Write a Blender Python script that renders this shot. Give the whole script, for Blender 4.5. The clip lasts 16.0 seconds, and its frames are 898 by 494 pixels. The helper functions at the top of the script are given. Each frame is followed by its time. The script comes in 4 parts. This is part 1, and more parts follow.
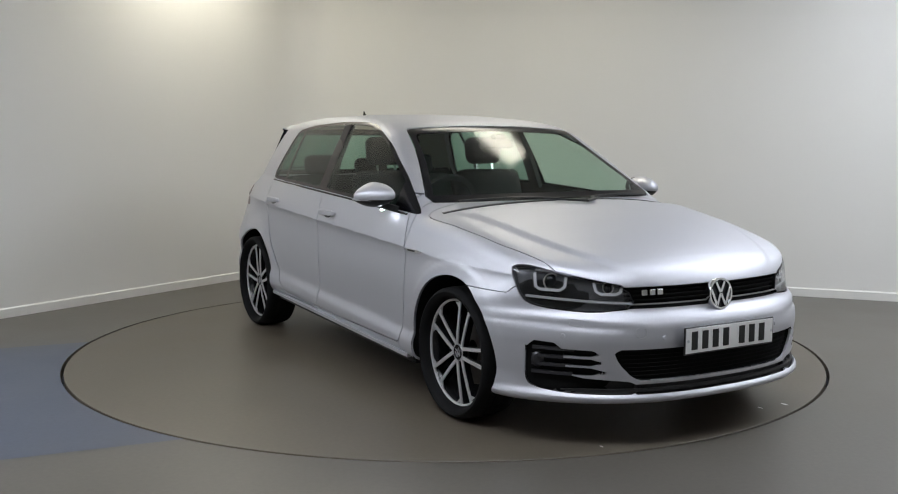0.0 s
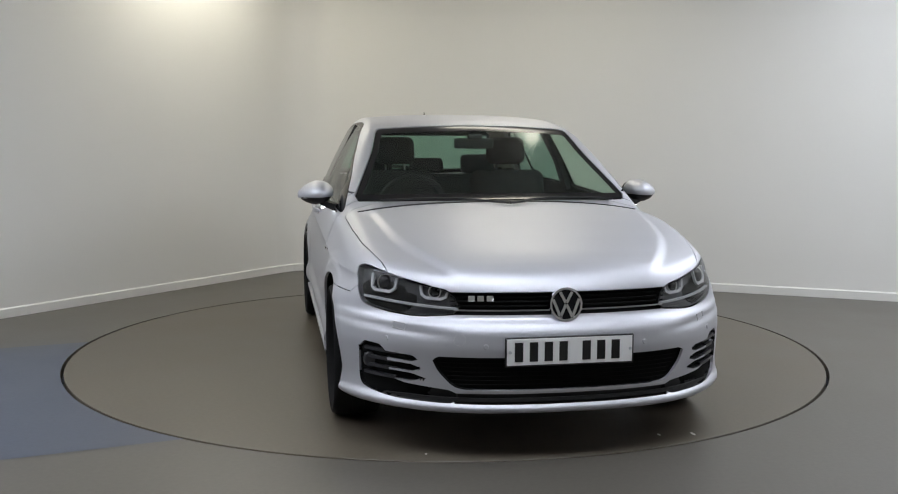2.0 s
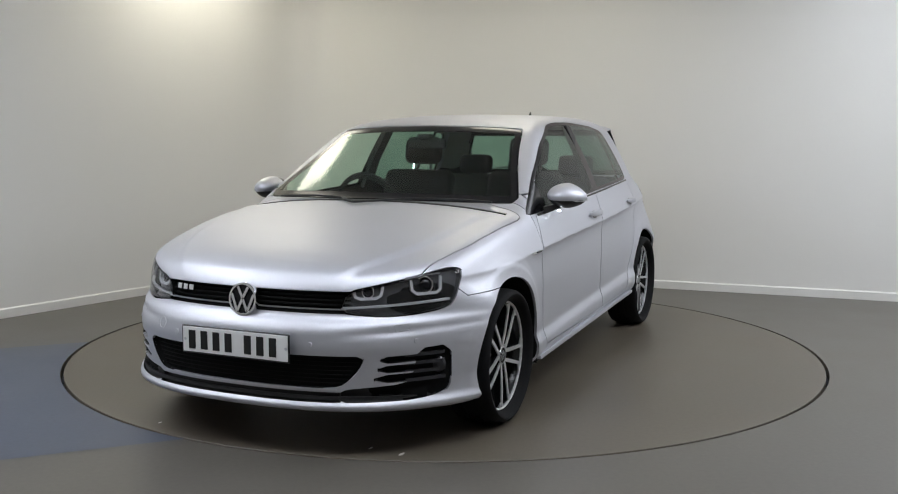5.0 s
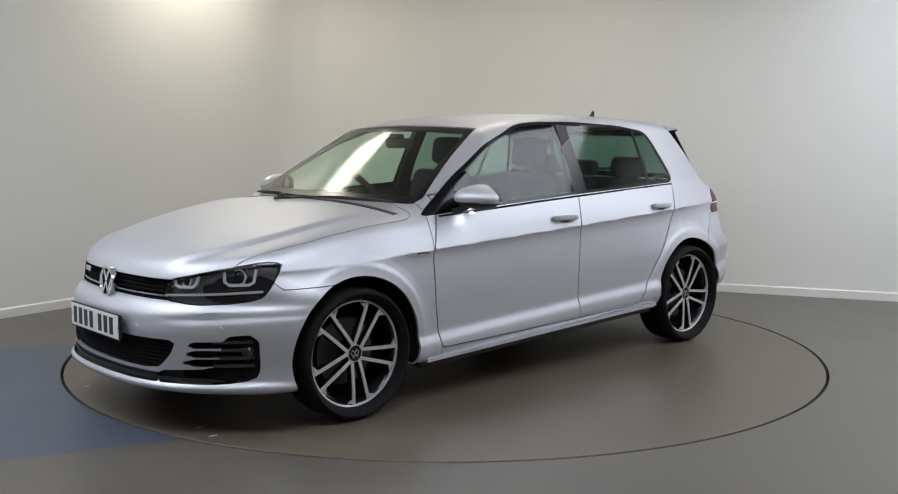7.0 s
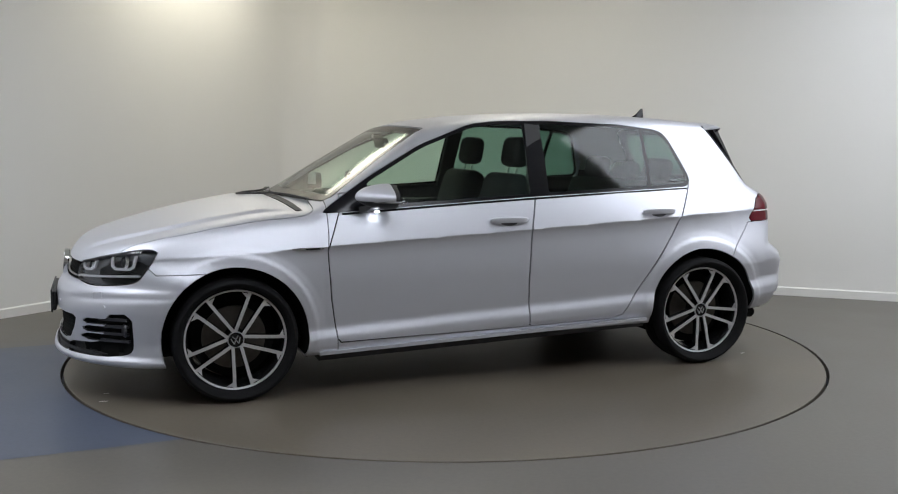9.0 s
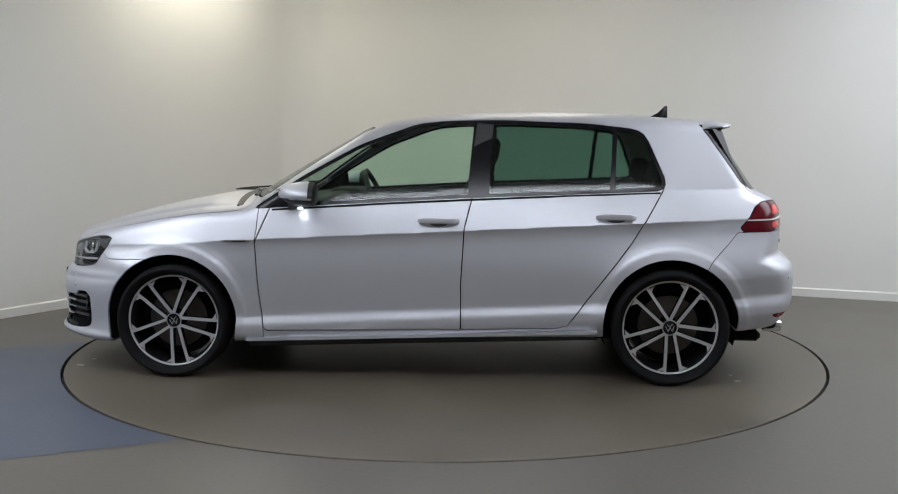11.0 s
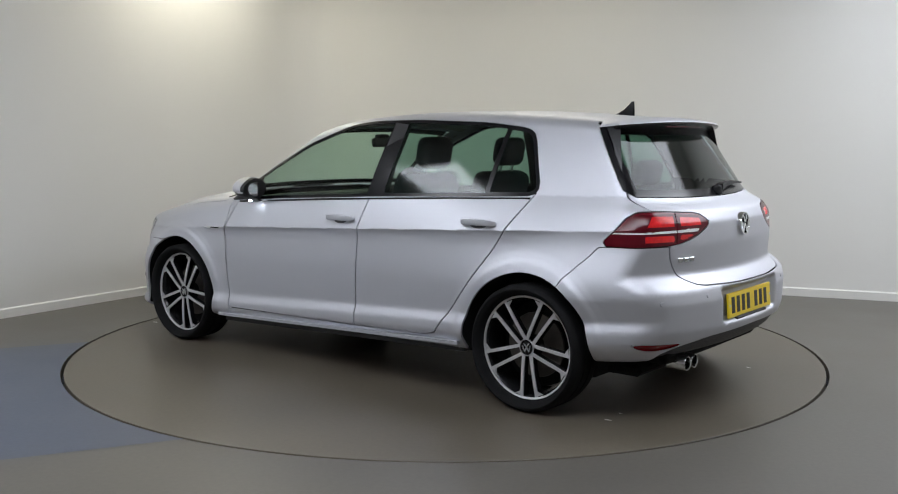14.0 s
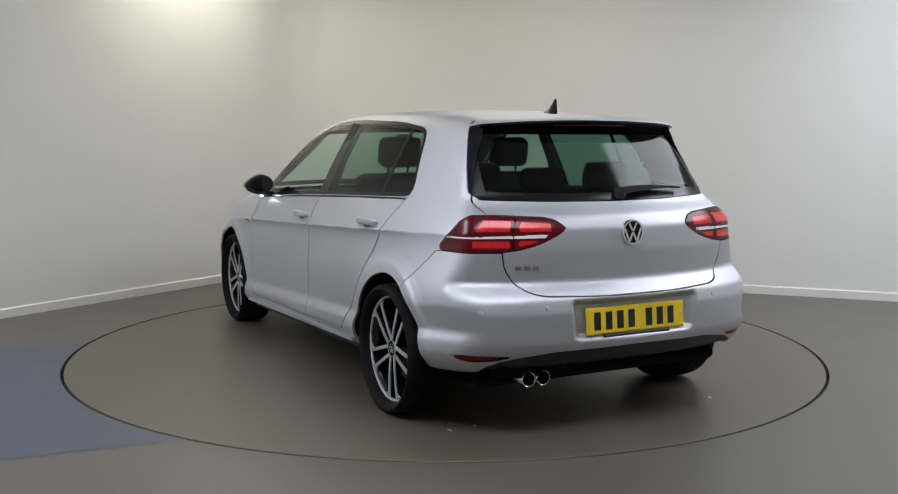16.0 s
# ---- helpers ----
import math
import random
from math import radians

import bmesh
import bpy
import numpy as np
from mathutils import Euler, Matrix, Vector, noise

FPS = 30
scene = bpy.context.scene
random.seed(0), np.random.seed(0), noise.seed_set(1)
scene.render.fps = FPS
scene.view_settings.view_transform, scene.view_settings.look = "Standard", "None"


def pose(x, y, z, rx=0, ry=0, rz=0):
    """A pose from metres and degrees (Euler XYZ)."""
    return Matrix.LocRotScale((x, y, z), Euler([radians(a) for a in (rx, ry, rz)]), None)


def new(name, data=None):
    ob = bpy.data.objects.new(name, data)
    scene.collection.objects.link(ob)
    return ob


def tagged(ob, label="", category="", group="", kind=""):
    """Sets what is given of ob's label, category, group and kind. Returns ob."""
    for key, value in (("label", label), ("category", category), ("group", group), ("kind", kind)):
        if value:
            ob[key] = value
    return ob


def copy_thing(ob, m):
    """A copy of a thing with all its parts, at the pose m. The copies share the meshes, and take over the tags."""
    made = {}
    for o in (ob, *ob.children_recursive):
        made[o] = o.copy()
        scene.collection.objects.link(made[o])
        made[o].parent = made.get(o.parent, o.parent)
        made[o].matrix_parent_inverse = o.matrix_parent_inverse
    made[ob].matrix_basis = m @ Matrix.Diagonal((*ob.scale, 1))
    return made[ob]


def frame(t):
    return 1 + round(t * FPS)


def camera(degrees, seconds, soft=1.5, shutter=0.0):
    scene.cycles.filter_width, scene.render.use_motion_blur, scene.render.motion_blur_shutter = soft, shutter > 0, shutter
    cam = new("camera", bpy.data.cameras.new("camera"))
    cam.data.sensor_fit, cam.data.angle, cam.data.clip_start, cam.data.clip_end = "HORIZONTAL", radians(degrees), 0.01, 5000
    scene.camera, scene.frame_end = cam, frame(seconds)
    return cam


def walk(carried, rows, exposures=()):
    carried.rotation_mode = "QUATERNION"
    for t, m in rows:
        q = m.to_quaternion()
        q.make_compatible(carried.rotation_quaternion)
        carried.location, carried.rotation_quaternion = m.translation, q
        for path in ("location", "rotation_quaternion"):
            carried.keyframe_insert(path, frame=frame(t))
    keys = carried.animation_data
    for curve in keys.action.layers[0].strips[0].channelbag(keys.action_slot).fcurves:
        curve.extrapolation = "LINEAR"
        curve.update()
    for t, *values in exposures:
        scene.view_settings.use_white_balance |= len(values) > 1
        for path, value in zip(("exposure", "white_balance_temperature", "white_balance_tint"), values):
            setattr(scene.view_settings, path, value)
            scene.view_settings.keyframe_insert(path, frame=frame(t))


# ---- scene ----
cam = camera(49.48, 16.0, soft=1.1)
EYE = pose(0, -5.9815, 1.279, 90 - 6.368, 0, -0.189) @ pose(0, 0, 0, 0, 0, 0.185)
walk(cam, [(0.0, EYE), (16.0, EYE)])

# turn of the platform in degrees, second by second
TURN = ((0.0, -59.42), (0.5, -62.65), (1.0, -67.72), (1.5, -73.45), (2.0, -79.36), (2.5, -85.26), (3.0, -91.13), (3.5, -96.97), (4.0, -102.8), (4.5, -108.61),
        (5.0, -114.41), (6.0, -125.98), (7.0, -137.53), (7.5, -143.31), (8.0, -149.09), (8.5, -154.87), (9.0, -160.65), (10.0, -172.23), (11.0, -183.84), (11.5, -189.66),
        (12.0, -195.48), (12.5, -201.32), (13.0, -207.17), (13.5, -213.04), (14.0, -218.92), (14.5, -224.82), (15.0, -230.74), (15.5, -236.69), (16.0, -242.66))
PLATFORM_R = 2.220
CAR_X, CAR_Y = 0.0630, 0.0787
AXLE_F, AXLE_R, HUB_Z = 1.3375, -1.2935, 0.304

# ---- world and light ----
world = bpy.data.worlds.new("world")
world.use_nodes = True
world.node_tree.nodes["Background"].inputs[0].default_value = (0.5, 0.53, 0.6, 1)
world.node_tree.nodes["Background"].inputs[1].default_value = 0.05
scene.world = world
scene.view_settings.exposure = 0.13
WARM, COOL = (1.0, 0.95, 0.80), (0.865, 0.91, 1.0)
WARM_POWER, COOL_POWER, FILL_POWER = 9.5, 9.2, 4.9


# ---- materials ----
def material(name, color, rough=0.5, metal=0.0, coat=0.0, var=0.0, scale=20.0, bump=0.0, bump_scale=200.0, spec=0.5, rough_var=0.0, coat_rough=0.05):
    m = bpy.data.materials.new(name)
    m.use_nodes = True
    n, l = m.node_tree.nodes, m.node_tree.links
    b = n["Principled BSDF"]
    b.inputs["Base Color"].default_value = (*color, 1)
    b.inputs["Roughness"].default_value = rough
    b.inputs["Metallic"].default_value = metal
    b.inputs["Coat Weight"].default_value = coat
    b.inputs["Coat Roughness"].default_value = coat_rough
    b.inputs["Specular IOR Level"].default_value = spec
    co = n.new("ShaderNodeTexCoord")
    if var or rough_var:
        big = n.new("ShaderNodeTexNoise")
        big.inputs["Scale"].default_value, big.inputs["Detail"].default_value = scale, 6
        l.new(co.outputs["Object"], big.inputs["Vector"])
    if var:
        mix = n.new("ShaderNodeMix")
        mix.data_type = "RGBA"
        mix.inputs[6].default_value = (*[c * (1 - var) for c in color], 1)
        mix.inputs[7].default_value = (*[min(1, c * (1 + var)) for c in color], 1)
        l.new(big.outputs[0], mix.inputs[0])
        l.new(mix.outputs[2], b.inputs["Base Color"])
    if rough_var:
        r = n.new("ShaderNodeMapRange")
        r.inputs[3].default_value, r.inputs[4].default_value = rough - rough_var, rough + rough_var
        l.new(big.outputs[0], r.inputs[0])
        l.new(r.outputs[0], b.inputs["Roughness"])
    if bump:
        fine = n.new("ShaderNodeTexNoise")
        fine.inputs["Scale"].default_value, fine.inputs["Detail"].default_value = bump_scale, 3
        bp = n.new("ShaderNodeBump")
        bp.inputs["Strength"].default_value, bp.inputs["Distance"].default_value = bump, 0.002
        l.new(co.outputs["Object"], fine.inputs["Vector"])
        l.new(fine.outputs[0], bp.inputs["Height"])
        l.new(bp.outputs[0], b.inputs["Normal"])
    return m


def pane_material(name, tint, gloss_rough=0.08, least=0.04):
    m = bpy.data.materials.new(name)
    m.use_nodes = True
    n, l = m.node_tree.nodes, m.node_tree.links
    n.remove(n["Principled BSDF"])
    clear, gloss, mix = n.new("ShaderNodeBsdfTransparent"), n.new("ShaderNodeBsdfGlossy"), n.new("ShaderNodeMixShader")
    edge, power, fres = n.new("ShaderNodeLayerWeight"), n.new("ShaderNodeMath"), n.new("ShaderNodeMapRange")
    clear.inputs[0].default_value = (*tint, 1)
    gloss.inputs["Roughness"].default_value = gloss_rough
    edge.inputs[0].default_value = 0.5
    power.operation = "POWER"
    power.inputs[1].default_value = 5.3
    fres.inputs[3].default_value, fres.inputs[4].default_value = least, 0.95
    l.new(edge.outputs["Facing"], power.inputs[0])
    l.new(power.outputs[0], fres.inputs[0])
    l.new(fres.outputs[0], mix.inputs[0])
    l.new(clear.outputs[0], mix.inputs[1])
    l.new(gloss.outputs[0], mix.inputs[2])
    l.new(mix.outputs[0], n["Material Output"].inputs[0])
    return m


def glow(name, color, power):
    m = bpy.data.materials.new(name)
    m.use_nodes = True
    b = m.node_tree.nodes["Principled BSDF"]
    b.inputs["Base Color"].default_value = (0.8, 0.8, 0.8, 1)
    b.inputs["Emission Color"].default_value = (*color, 1)
    b.inputs["Emission Strength"].default_value = power
    return m


SILVER = material("silver_paint", (0.59, 0.597, 0.64), 0.53, 0.82, coat=0.2, var=0.06, scale=900, rough_var=0.03, coat_rough=0.25)
BLACK_GLOSS = material("black_gloss", (0.006, 0.006, 0.008), 0.2, spec=0.3, rough_var=0.03)
BLACK_PLASTIC = material("black_plastic", (0.014, 0.014, 0.015), 0.5, bump=0.2, bump_scale=600, var=0.15, scale=40)
LINER = material("black_liner", (0.008, 0.008, 0.008), 0.9, bump=0.3, bump_scale=150, var=0.2, spec=0.15)
RUBBER = material("tyre_rubber", (0.008, 0.008, 0.0085), 0.75, bump=0.25, bump_scale=300, var=0.25, scale=25, spec=0.15)
CHROME = material("chrome", (0.78, 0.79, 0.8), 0.12, 1.0, rough_var=0.03)
SATIN = material("satin_silver", (0.6, 0.61, 0.63), 0.3, 0.9, rough_var=0.05)
ALLOY = material("machined_alloy", (0.66, 0.66, 0.67), 0.36, 0.6, var=0.08, scale=60, rough_var=0.06)
ALLOY_DARK = material("black_alloy", (0.012, 0.012, 0.013), 0.25, 0.2, rough_var=0.05)
DISC = material("brake_disc", (0.10, 0.09, 0.08), 0.45, 0.8, var=0.2, scale=40)
GLASS = pane_material("clear_glass", (0.72, 0.86, 0.78))
SCREEN = pane_material("windscreen_glass", (0.72, 0.86, 0.78), 0.10, 0.06)
PRIVACY = pane_material("privacy_glass", (0.30, 0.46, 0.40), 0.08, 0.045)
LENS = pane_material("lamp_lens", (0.93, 0.94, 0.95), 0.03, 0.04)
RED = material("red_lens", (0.22, 0.006, 0.010), 0.2, spec=0.3, coat=0.05, var=0.35, scale=35)
RED_DARK = material("dark_red_lens", (0.10, 0.004, 0.01), 0.18, spec=0.3, coat=0.05, var=0.2, scale=35)
RED_BRIGHT = material("bright_red_lens", (0.72, 0.014, 0.018), 0.22, coat=0.05, var=0.25, scale=60)
LAMP_WHITE = material("lamp_white", (0.6, 0.6, 0.62), 0.2, 0.2)
LAMP_INNER = material("lamp_inner", (0.11, 0.112, 0.12), 0.28, 0.5, var=0.25, scale=30)
LAMP_GREY = material("lamp_housing", (0.045, 0.045, 0.05), 0.3, 0.4, var=0.2)
CLOTH = material("dark_cloth", (0.018, 0.018, 0.02), 0.9, bump=0.4, bump_scale=700, var=0.2, scale=50)
TRIM_DARK = material("dark_cabin_plastic", (0.02, 0.02, 0.021), 0.6, bump=0.2, bump_scale=500, var=0.1)
HEADLINER = material("grey_headliner", (0.42, 0.41, 0.38), 0.95, bump=0.3, bump_scale=600, var=0.06)
PLATE_WHITE = material("white_plate", (0.85, 0.85, 0.84), 0.3, var=0.03)
PLATE_YELLOW = material("yellow_plate", (0.85, 0.62, 0.02), 0.3, var=0.03)
INK = material("black_ink", (0.01, 0.01, 0.01), 0.4)
MIRROR = material("mirror_glass", (0.8, 0.82, 0.85), 0.02, 1.0)
WALL = material("white_wall_paint", (0.76, 0.75, 0.715), 0.6, var=0.025, scale=0.8, bump=0.15, bump_scale=60, rough_var=0.05)
CEILING = material("white_ceiling_paint", (0.78, 0.77, 0.74), 0.85, var=0.02, scale=1)
SKIRTING = material("white_gloss_skirting", (0.76, 0.75, 0.72), 0.42, var=0.03, scale=5)
GAP = material("dark_gap", (0.01, 0.01, 0.01), 0.9)
LIGHT_WARM = glow("warm_light_panel", WARM, WARM_POWER)
LIGHT_COOL = glow("cool_light_panel", COOL, COOL_POWER)
LIGHT_FILL = glow("wide_fill_panel", COOL, FILL_POWER)
LIGHT_UNDER_MIRROR = glow("mirror_glow", (0.85, 0.92, 1.0), 45.0)


def floor_material(name, color, stain):
    """Worn vinyl: broad stains, fine speckle and uneven sheen."""
    m = material(name, color, 0.36, bump=0.06, bump_scale=90, spec=0.45)
    n, l = m.node_tree.nodes, m.node_tree.links
    b, co = n["Principled BSDF"], n["Texture Coordinate"]
    big, fine = n.new("ShaderNodeTexNoise"), n.new("ShaderNodeTexNoise")
    big.inputs["Scale"].default_value, big.inputs["Detail"].default_value, big.inputs["Roughness"].default_value = 1.3, 7, 0.6
    fine.inputs["Scale"].default_value, fine.inputs["Detail"].default_value = 45, 3
    ramp, mix = n.new("ShaderNodeMix"), n.new("ShaderNodeMix")
    ramp.data_type = mix.data_type = "RGBA"
    ramp.inputs[6].default_value, ramp.inputs[7].default_value = (*[c * 0.82 for c in color], 1), (*stain, 1)
    mix.blend_type = "MULTIPLY"
    mix.inputs[0].default_value = 0.25
    l.new(co.outputs["Object"], big.inputs["Vector"])
    l.new(co.outputs["Object"], fine.inputs["Vector"])
    l.new(big.outputs[0], ramp.inputs[0])
    l.new(ramp.outputs[2], mix.inputs[6])
    l.new(fine.outputs[0], mix.inputs[7])
    l.new(mix.outputs[2], b.inputs["Base Color"])
    r = n.new("ShaderNodeMapRange")
    r.inputs[3].default_value, r.inputs[4].default_value = 0.28, 0.48
    l.new(big.outputs[0], r.inputs[0])
    l.new(r.outputs[0], b.inputs["Roughness"])
    return m


FLOOR = floor_material("grey_vinyl_floor", (0.096, 0.087, 0.074), (0.162, 0.148, 0.127))
FLOOR_DISC = floor_material("brown_grey_vinyl", (0.078, 0.063, 0.044), (0.182, 0.157, 0.122))
FLOOR_BLUE = floor_material("blue_vinyl_floor", (0.068, 0.084, 0.128), (0.098, 0.116, 0.162))


# ---- mesh helpers ----
def mesh_object(name, verts, faces, mat, parent=None, label="", smooth=False, normals=None):
    me = bpy.data.meshes.new(name)
    me.from_pydata([tuple(map(float, v)) for v in verts], [], [tuple(map(int, f)) for f in faces])
    if mat:
        me.materials.append(mat)
    me.polygons.foreach_set("use_smooth", [smooth] * len(me.polygons))
    me.update()
    if normals is not None:
        me.normals_split_custom_set(normals)
    ob = new(name, me)
    if parent:
        ob.parent = parent
    if label:
        ob["label"] = label
    return ob


def part(name, bm, mat, parent=None, label="", smooth=False):
    me = bpy.data.meshes.new(name)
    bm.normal_update()
    bm.to_mesh(me)
    bm.free()
    me.materials.append(mat)
    me.polygons.foreach_set("use_smooth", [smooth] * len(me.polygons))
    if smooth:
        me.set_sharp_from_angle(angle=radians(40))
    ob = new(name, me)
    if parent:
        ob.parent = parent
    if label:
        ob["label"] = label
    return ob


def box(cx, cy, cz, sx, sy, sz, bevel=0.0, seg=2, m=None, bm=None):
    bm = bm or bmesh.new()
    t = Matrix.Translation((cx, cy, cz)) @ (m or Matrix()) @ Matrix.Diagonal((sx, sy, sz, 1))
    got = bmesh.ops.create_cube(bm, size=1, matrix=t)
    if bevel:
        edges = list({e for v in got["verts"] for e in v.link_edges})
        bmesh.ops.bevel(bm, geom=edges, offset=bevel, segments=seg, affect="EDGES", profile=0.5)
    return bm


def lathe(profile, steps=64, axis="y", turns=1.0):
    """Surface of revolution about y from (radius, y) pairs."""
    bm = bmesh.new()
    rings = []
    for i in range(steps):
        a = 2 * math.pi * i / steps
        rings.append([bm.verts.new((r * math.cos(a), y, r * math.sin(a))) for r, y in profile])
    for i in range(steps):
        p, q = rings[i], rings[(i + 1) % steps]
        for j in range(len(profile) - 1):
            bm.faces.new((p[j], p[j + 1], q[j + 1], q[j]))
    bmesh.ops.remove_doubles(bm, verts=bm.verts, dist=1e-6)
    bmesh.ops.recalc_face_normals(bm, faces=bm.faces)
    return bm


def sweep(path, w, h, up=(0, 0, 1), closed=False, taper=None, bm=None):
    """Bar of cross-section w (across) by h (along up) along a path."""
    bm = bm or bmesh.new()
    n, rings = len(path), []
    path = [Vector(p) for p in path]
    for i, p in enumerate(path):
        a, b = path[i - 1 if (i or closed) else 0], path[(i + 1) % n if (i < n - 1 or closed) else i]
        d = (b - a).normalized()
        u = Vector(up)
        s = d.cross(u).normalized()
        u = s.cross(d).normalized()
        k = taper[i] if taper else 1.0
        c = [(-1, -1), (1, -1), (1, 1), (-1, 1)]
        rings.append([bm.verts.new(p + s * (w / 2 * e * k) + u * (h / 2 * f * k)) for e, f in c])
    for i in range(n if closed else n - 1):
        p, q = rings[i], rings[(i + 1) % n]
        for j in range(4):
            bm.faces.new((p[j], p[(j + 1) % 4], q[(j + 1) % 4], q[j]))
    if not closed:
        bm.faces.new(rings[0][::-1])
        bm.faces.new(rings[-1])
    bmesh.ops.recalc_face_normals(bm, faces=bm.faces)
    return bm


# ---- the room ----
CORNER, LEFT_END, RIGHT_END = Vector((-1.37, 3.557, 0)), Vector((-6.2, -3.85, 0)), Vector((7.9, 0.02, 0))
CEILING_Z = 3.1


def wall(name, a, b, height=CEILING_Z, thick=0.15):
    """A wall whose inner face runs from a to b, the room on its right hand."""
    d = (b - a).normalized()
    n = Vector((-d.y, d.x, 0))
    vs = [a, b, b + n * thick, a + n * thick]
    v = [(*p.xy, z) for z in (0, height) for p in vs]
    f = [(0, 1, 5, 4), (1, 2, 6, 5), (2, 3, 7, 6), (3, 0, 4, 7), (4, 5, 6, 7), (3, 2, 1, 0)]
    ob = mesh_object(name, v, f, WALL)
    return tagged(ob, kind="structure")


def skirting(a, b):
    d = (b - a).normalized()
    n = Vector((d.y, -d.x, 0))
    bm = bmesh.new()
    prof = [(0.0, 0.0), (0.016, 0.0), (0.016, 0.062), (0.008, 0.070), (0.0, 0.071)]
    ends = []
    for p in (a, b):
        ends.append([bm.verts.new(p + n * (u - 0.002) + Vector((0, 0, z))) for u, z in prof])
    for i in range(5):
        bm.faces.new((ends[0][i], ends[0][(i + 1) % 5], ends[1][(i + 1) % 5], ends[1][i]))
    bm.faces.new(ends[0])
    bm.faces.new(ends[1][::-1])
    bmesh.ops.recalc_face_normals(bm, faces=bm.faces)
    return tagged(part("baseboard", bm, SKIRTING), kind="structure")


BACK_RIGHT, BACK_LEFT = Vector((4.6, -9.0, 0)), Vector((-5.4, -9.0, 0))
COVE = []
arm_l, arm_r = (LEFT_END - CORNER).normalized(), (RIGHT_END - CORNER).normalized()
for i in range(17):
    k = i / 16
    COVE.append(CORNER + arm_l * 0.42 * (1 - k) ** 2 + arm_r * 0.42 * k ** 2)
for name, a, b in (("wall_left", LEFT_END, COVE[0]), ("wall_right", COVE[-1], RIGHT_END), ("wall_east", RIGHT_END, BACK_RIGHT), ("wall_back", BACK_RIGHT, BACK_LEFT), ("wall_west", BACK_LEFT, LEFT_END)):
    wall(name, a, b)


def wall_corner():
    """The rounded corner between the two walls, with its thickness."""
    v, f, n = [], [], len(COVE)
    for p in COVE:
        out = (p - (CORNER + (arm_l + arm_r) * 2)).normalized() * 0.15
        v += [(*p.xy, 0), (*p.xy, CEILING_Z), (*(p + out).xy, CEILING_Z), (*(p + out).xy, 0)]
    for i in range(n - 1):
        for k in range(4):
            a, b = 4 * i + k, 4 * i + (k + 1) % 4
            f.append((a, b, b + 4, a + 4))
    ob = mesh_object("wall_corner", v, f, WALL, smooth=True)
    ob.data.set_sharp_from_angle(angle=radians(40))
    return tagged(ob, kind="structure")


wall_corner()
for a, b in [(LEFT_END, COVE[0]), (COVE[-1], RIGHT_END)] + list(zip(COVE[::2], COVE[2::2])):
    skirting(a, b)


def floor_ring():
    """Floor sheet with the round opening for the platform."""
    n, r = 160, PLATFORM_R + 0.017
    v, f = [], []
    for i in range(n):
        a = 2 * math.pi * i / n
        v += [(r * math.cos(a), r * math.sin(a), 0), (r * math.cos(a), r * math.sin(a), -0.06), (14 * math.cos(a), 14 * math.sin(a), 0)]
    for i in range(n):
        j = (i + 1) % n
        f += [(3 * i, 3 * i + 2, 3 * j + 2, 3 * j), (3 * i, 3 * j, 3 * j + 1, 3 * i + 1)]
    return tagged(mesh_object("floor", v, f, FLOOR), kind="structure")


floor_ring()
pit = lathe([(0.0, -0.05), (PLATFORM_R + 0.05, -0.05)], 96)
bmesh.ops.rotate(pit, verts=pit.verts, matrix=Matrix.Rotation(radians(90), 3, "X"))
tagged(part("platform_pit", pit, GAP), kind="structure").location.z = -0.1


def blue_strip():
    """Blue floor field that butts against the platform's edge."""
    d = Vector((0.92, 0.39, 0)).normalized()
    r = PLATFORM_R + 0.018
    a0, a1 = math.atan2(0.04, -2.24) , math.atan2(-1.93, -1.11)
    a1 += 2 * math.pi
    a0 = a0 if a0 > 0 else a0 + 2 * math.pi
    n, v = 40, []
    for i in range(n + 1):
        a = a0 + (a1 - a0) * i / n
        p = Vector((r * math.cos(a), r * math.sin(a), 0.0012))
        v += [p, p - d * 3.6]
    f = [(2 * i, 2 * i + 1, 2 * i + 3, 2 * i + 2) for i in range(n)]
    return tagged(mesh_object("floor_blue", v, f, FLOOR_BLUE), kind="structure")


blue_strip()
roof_ring = [LEFT_END, COVE[0], CORNER, COVE[-1], RIGHT_END, BACK_RIGHT, BACK_LEFT]
cv = [(*p.xy, z) for z in (CEILING_Z, CEILING_Z + 0.1) for p in roof_ring]
cf = [tuple(range(7)), tuple(range(13, 6, -1))] + [(i, (i + 1) % 7, (i + 1) % 7 + 7, i + 7) for i in range(7)]
tagged(mesh_object("ceiling", cv, cf, CEILING), kind="structure")


def ceiling_light(x, y, turn, sx, sy, mat, label):
    e = tagged(new("ceiling_light"), label, "ceiling light", "ceiling lights")
    e.matrix_world = pose(x, y, CEILING_Z - 0.035, 0, 0, turn)
    bm = bmesh.new()
    for cx, cy, wx, wy in ((0, sy / 2, sx + 0.03, 0.03), (0, -sy / 2, sx + 0.03, 0.03), (sx / 2, 0, 0.03, sy - 0.03), (-sx / 2, 0, 0.03, sy - 0.03)):
        box(cx, cy, 0.0175, wx, wy, 0.035, bm=bm)
    part("frame", bm, SKIRTING, e)
    part("diffuser", box(0, 0, 0.02, sx - 0.03, sy - 0.03, 0.02), mat, e)
    return e


